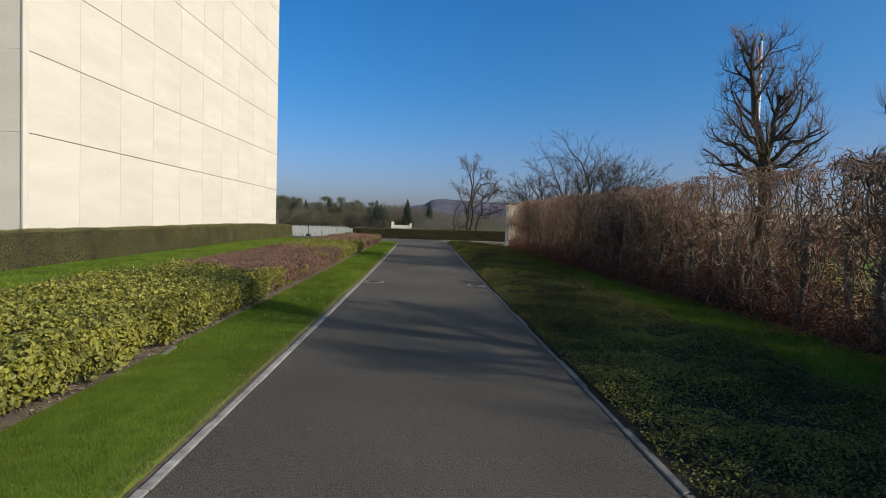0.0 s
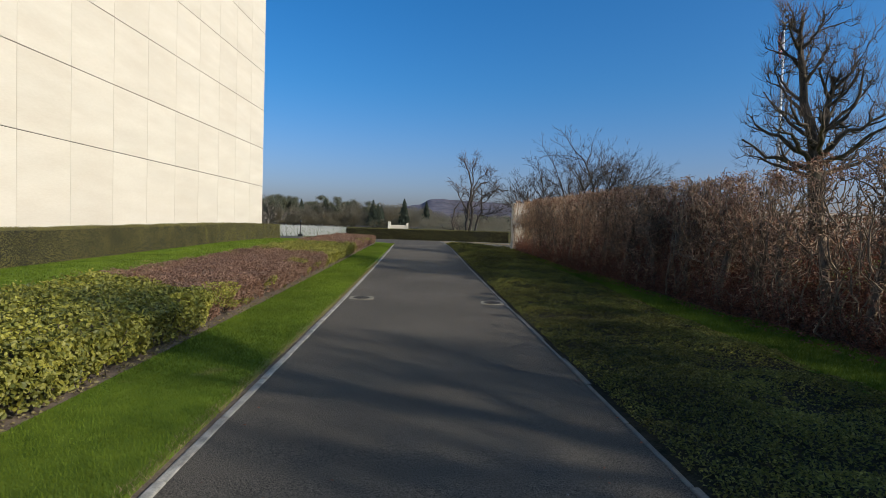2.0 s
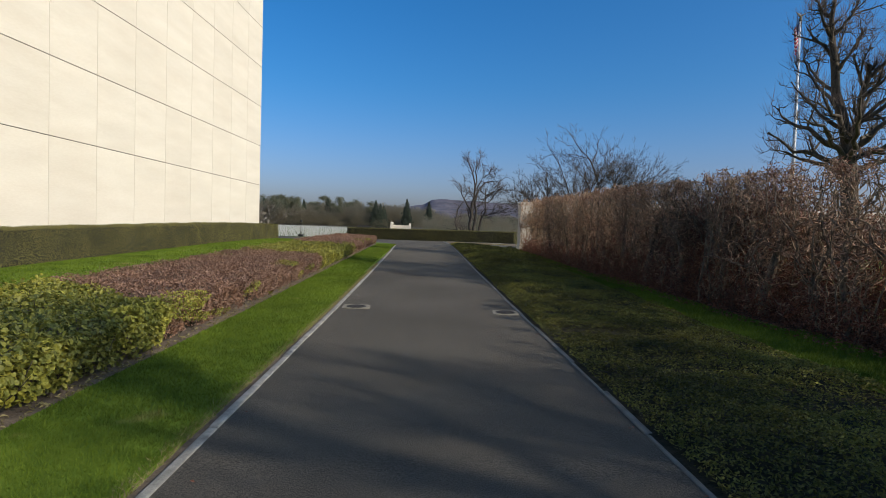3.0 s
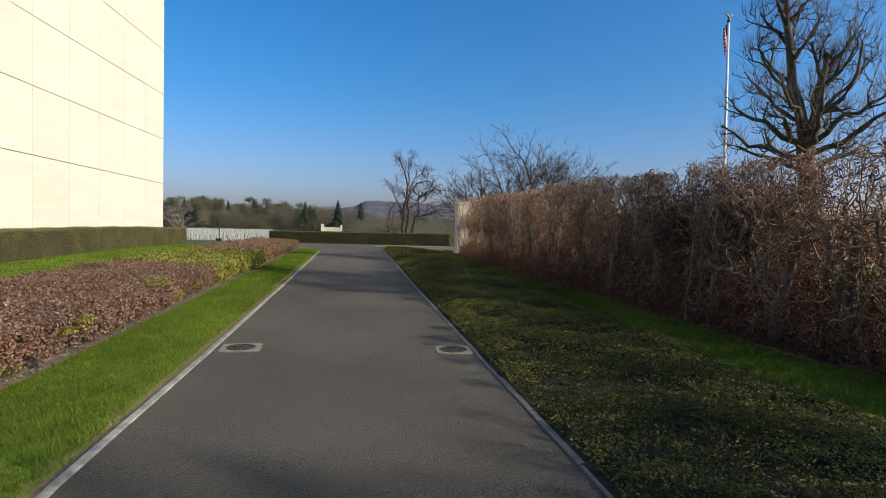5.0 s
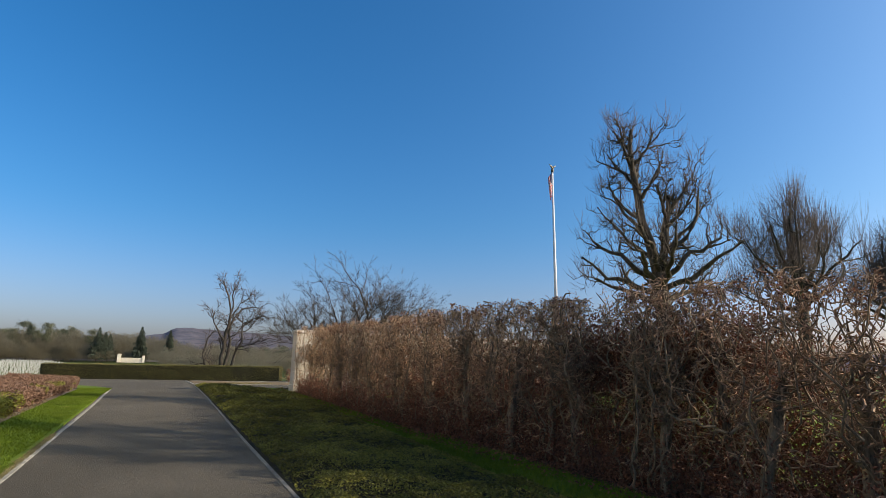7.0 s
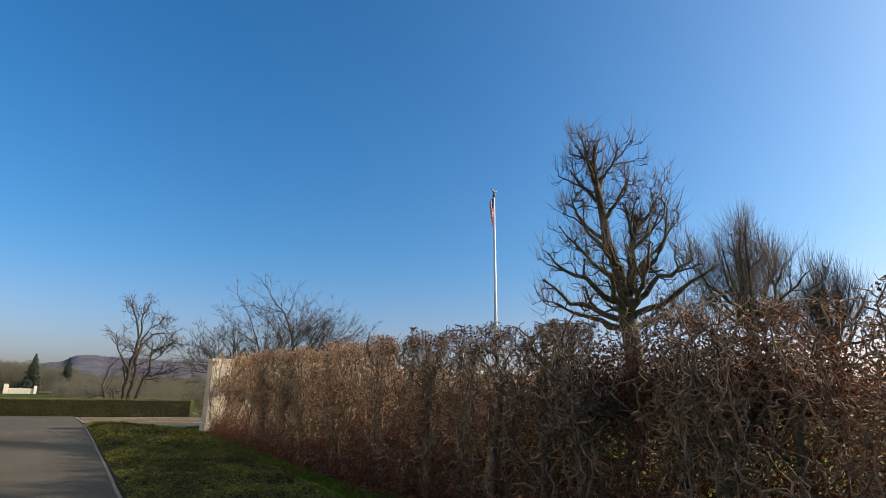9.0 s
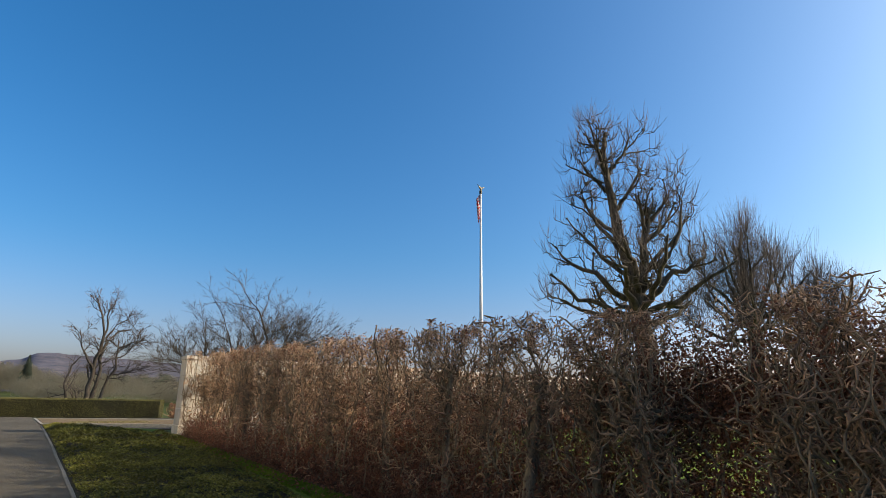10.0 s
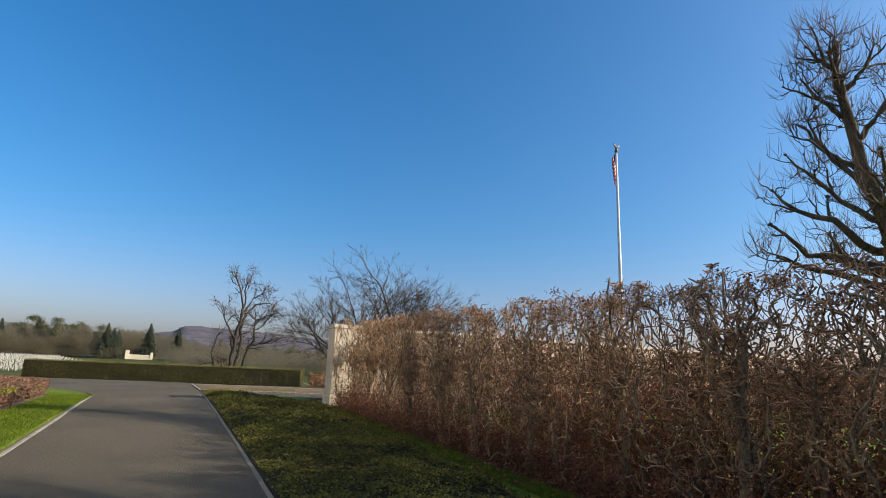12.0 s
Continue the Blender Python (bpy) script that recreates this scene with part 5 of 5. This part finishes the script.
def flag():
    z = float(rise(42.1))
    nu, nv = 40, 26
    u, v = np.meshgrid(np.linspace(0, 1, nu), np.linspace(0, 1, nv))
    drop = 1.05 * u ** 1.1
    out = 0.10 + 0.46 * (1 - np.exp(-3.2 * u)) * (0.45 + 0.55 * v) + 0.05 * np.sin(9 * u + 3 * v)
    side = 0.075 * np.sin(15 * u + 1.6 * v) * (0.3 + u)
    a = np.array([-0.99, -0.14])
    b = np.array([0.14, -0.99])
    xyz = np.stack([out * a[0] + side * b[0], out * a[1] + side * b[1], 18.0 + 1.9 * v - drop], -1).reshape(-1, 3)
    i = np.arange(nu * nv).reshape(nv, nu)
    f = np.stack([i[:-1, :-1], i[:-1, 1:], i[1:, 1:], i[1:, :-1]], -1).reshape(-1, 4)
    ob = mesh_np("flag", xyz, f, M["flag"], smooth=True)
    lay = ob.data.uv_layers.new(name="UVMap")
    uv = np.stack([u.ravel(), v.ravel()], 1)[f.ravel()]
    lay.data.foreach_set("uv", uv.astype(np.float32).ravel())
    ob.location, ob.scale = (25.7, 42.1, z), (0.81, 0.81, 0.81)
    tagged(ob, "limp striped red and white flag with a blue field", "flag")
    so = ob.modifiers.new("thick", "SOLIDIFY")
    so.thickness = 0.006


flag()


# ---- road drains ----
def drain(x, y, turn, w, d, stone="concrete"):
    z = float(rise(y))
    t = thing("road_drain", "round cast iron drain grate in a worn concrete collar", "drain", (x, y, z), group="drains of the lane")
    t.rotation_euler = (math.atan(0.012), 0, turn)
    collar = box_bm(-w / 2, -d / 2, -0.06, w / 2, d / 2, 0.007)
    bmesh.ops.bevel(collar, geom=[e for e in collar.edges if abs(e.verts[0].co.z - e.verts[1].co.z) > 0.01], offset=0.07, segments=4, profile=0.5, affect="EDGES")
    part("collar", collar, M[stone], t)
    # thin black disc stands for the darkness below the grate
    part("shaft_disc", cyl_bm(0.155, 0.155, 0.006, 0.0085, 28), M["hole"], t)
    ring = bmesh.new()
    for r0, r1 in ((0.135, 0.165), (0.035, 0.06)):
        n = 28
        vs = [[ring.verts.new((r * math.cos(2 * math.pi * k / n), r * math.sin(2 * math.pi * k / n), h)) for k in range(n)] for r, h in ((r0, 0.009), (r0, 0.014), (r1, 0.014), (r1, 0.009))]
        for j in range(3):
            for k in range(n):
                ring.faces.new((vs[j][k], vs[j][(k + 1) % n], vs[j + 1][(k + 1) % n], vs[j + 1][k]))
    part("rim", ring, M["iron"], t)
    for k in range(8):
        a = 2 * math.pi * k / 8
        bm = box_bm(0.045, -0.026, 0.009, 0.145, 0.026, 0.0135)
        for vtx in bm.verts:
            if vtx.co.x < 0.1:
                vtx.co.y *= 0.45
        bmesh.ops.rotate(bm, verts=bm.verts, cent=(0, 0, 0), matrix=Matrix.Rotation(a + 0.2, 3, "Z"))
        part("bar", bm, M["iron"], t)
    return t


drain(-1.22, 13.45, 0.05, 0.46, 0.44)
drain(1.27, 13.2, -0.06, 0.42, 0.42)


# ---- graves beyond the lane ----
def cross_bm():
    bm = box_bm(-0.05, -0.045, 0, 0.05, 0.045, 0.80)
    box_bm(-0.20, -0.044, 0.52, 0.20, 0.044, 0.61, 0, bm)
    return bm


def graves():
    first = None
    rows = []
    spare = random.Random(11)
    for j in range(44):
        for i in range(92):
            x, y = -6.0 - 1.25 * i + (0.55 * j) % 1.25 - 0.28 * j * 3.4, 172 + 3.4 * j
            rows.append((x + spare.uniform(-0.2, 0.2), y + spare.uniform(-0.5, 0.5)))
    near = [r for r in rows if r[1] < 190 and -66 < r[0] < -22][:120]
    for x, y in near:
        z = float(rise(y)) - 0.06
        if first is None:
            first = part("grave_cross", cross_bm(), M["marble"])
            tagged(first, "white marble Latin cross headstone in mown grass", "headstone", "rows of graves")
            first.location = (x, y, z)
        else:
            copy_thing(first, pose(x, y, z))
    taken = set(near)
    bm = cross_bm()
    v0 = np.array([v.co[:] for v in bm.verts])
    bm.faces.ensure_lookup_table()
    bmesh.ops.triangulate(bm, faces=bm.faces)
    f0 = np.array([[v.index for v in f.verts] for f in bm.faces])
    bm.free()
    rest = np.array([(x, y, float(rise(y)) - 0.06) for x, y in rows if (x, y) not in taken])
    v = (rest[:, None] + v0[None]).reshape(-1, 3)
    f = (f0[None] + np.arange(len(rest))[:, None, None] * len(v0)).reshape(-1, 3)
    tagged(mesh_np("grave_rows", v, f, M["marble"]), "long rows of small white marble crosses", "headstones", kind="stuff")


graves()


def shelter():
    x, y, z = -14.3, 332.0, 2.6
    t = thing("stone_shelter", "low white stone memorial with two end piers", "memorial", (x, y, z))
    t.scale = (1.62, 1.62, 1.12)
    part("wall", box_bm(-3.2, -0.4, -0.2, 3.3, 0.4, 1.9, 0.03), M["limestone"], t)
    part("pier", box_bm(-3.9, -0.8, -0.2, -2.9, 0.6, 3.6, 0.03), M["limestone"], t)
    part("pier", box_bm(2.9, -0.8, -0.2, 3.6, 0.6, 3.0, 0.03), M["limestone"], t)
    for k in range(8):
        part("pilaster", box_bm(-2.6 + 0.72 * k, -0.55, -0.2, -2.45 + 0.72 * k, -0.38, 1.75), M["limestone"], t)


shelter()


def bollard_lamp():
    """A slim dark post lamp on a low plinth beside the cross lane."""
    x, y = -14.7, 69.3
    t = thing("post_lamp", "slim dark metal post on a low plinth", "lamp post", (x, y, float(rise(y)) - 0.05))
    part("plinth", box_bm(-0.28, -0.28, 0, 0.28, 0.28, 0.28, 0.03), M["dark_metal"], t)
    part("post", cyl_bm(0.045, 0.035, 0.28, 1.75, 10), M["dark_metal"], t)
    part("head", cyl_bm(0.14, 0.1, 1.75, 1.95, 12), M["dark_metal"], t)


bollard_lamp()


# ---- small things beside and on the lane ----
def edging_stone():
    bm = box_bm(-0.03, -0.2, -0.05, 0.03, 0.2, 0.02, 0.008)
    for vtx in bm.verts:
        vtx.co.x += 0.01 * noise.noise(vtx.co * 9)
    ob = part("edging_stone", bm, M["kerb_grey"])
    ob.matrix_world = pose(-2.76, 6.0, float(rise(6.62)) + 0.012, 1, 2, 8)
    tagged(ob, "short pale concrete edging stone sunk beside the bed", "edging stone")


edging_stone()


def litter_bits():
    """Small dry leaves and pale crumbs scattered over lane, verge and bed edge."""
    n = 170
    y = rng.uniform(1.5, 26, n)
    x = np.where(rng.uniform(0, 1, n) < 0.45, rng.uniform(-1.5, 1.5, n), np.where(rng.uniform(0, 1, n) < 0.5, rng.normal(-1.66, 0.03, n), 1.45 + rng.normal(0, 0.06, n)))
    c = np.stack([x, y, rise(y) + 0.012], 1)
    v, f = leaves(c, rng.normal(0, 1, c.shape) * [1, 1, 0.1], [0, 0, 1] + rng.normal(0, 0.25, c.shape), 0.03 * rng.uniform(0.4, 1.3, n), 0.018, 0.3)
    tagged(mesh_np("fallen_leaves", v, f, M["brown_leaf"]), "few small dry leaves lying on the asphalt", "leaves", kind="stuff")
    k = 1500
    y = rng.uniform(1.5, 30, k)
    c = np.stack([-2.86 - np.abs(rng.normal(0, 0.12, k)), y, rise(y) + 0.018], 1)
    v, f = leaves(c, rng.normal(0, 1, c.shape) * [1, 1, 0.2], [0, 0, 1] + rng.normal(0, 0.4, c.shape), 0.05 * rng.uniform(0.4, 1.3, k), 0.024, 0.3)
    tagged(mesh_np("bed_leaves", v, f, M["straw"]), "dry pale leaf litter on the soil along the shrub bed", "leaves", kind="stuff")
    pebbles = [(0.76, 5.9), (-0.35, 12.6), (0.3, 17.5), (-0.8, 3.9), (0.55, 20.2)]
    for x, y in pebbles:
        bm = bmesh.new()
        bmesh.ops.create_icosphere(bm, subdivisions=1, radius=0.007)
        for vtx in bm.verts:
            vtx.co *= 1 + 0.4 * noise.noise(vtx.co * 60 + Vector((x, y, 0)))
        ob = part("pebble", bm, M["kerb"], smooth=True)
        ob.location = (x, y, float(rise(y)) + 0.004)
        tagged(ob, "tiny pale pebble lying on the asphalt", "pebble", "pebbles on the lane")


litter_bits()
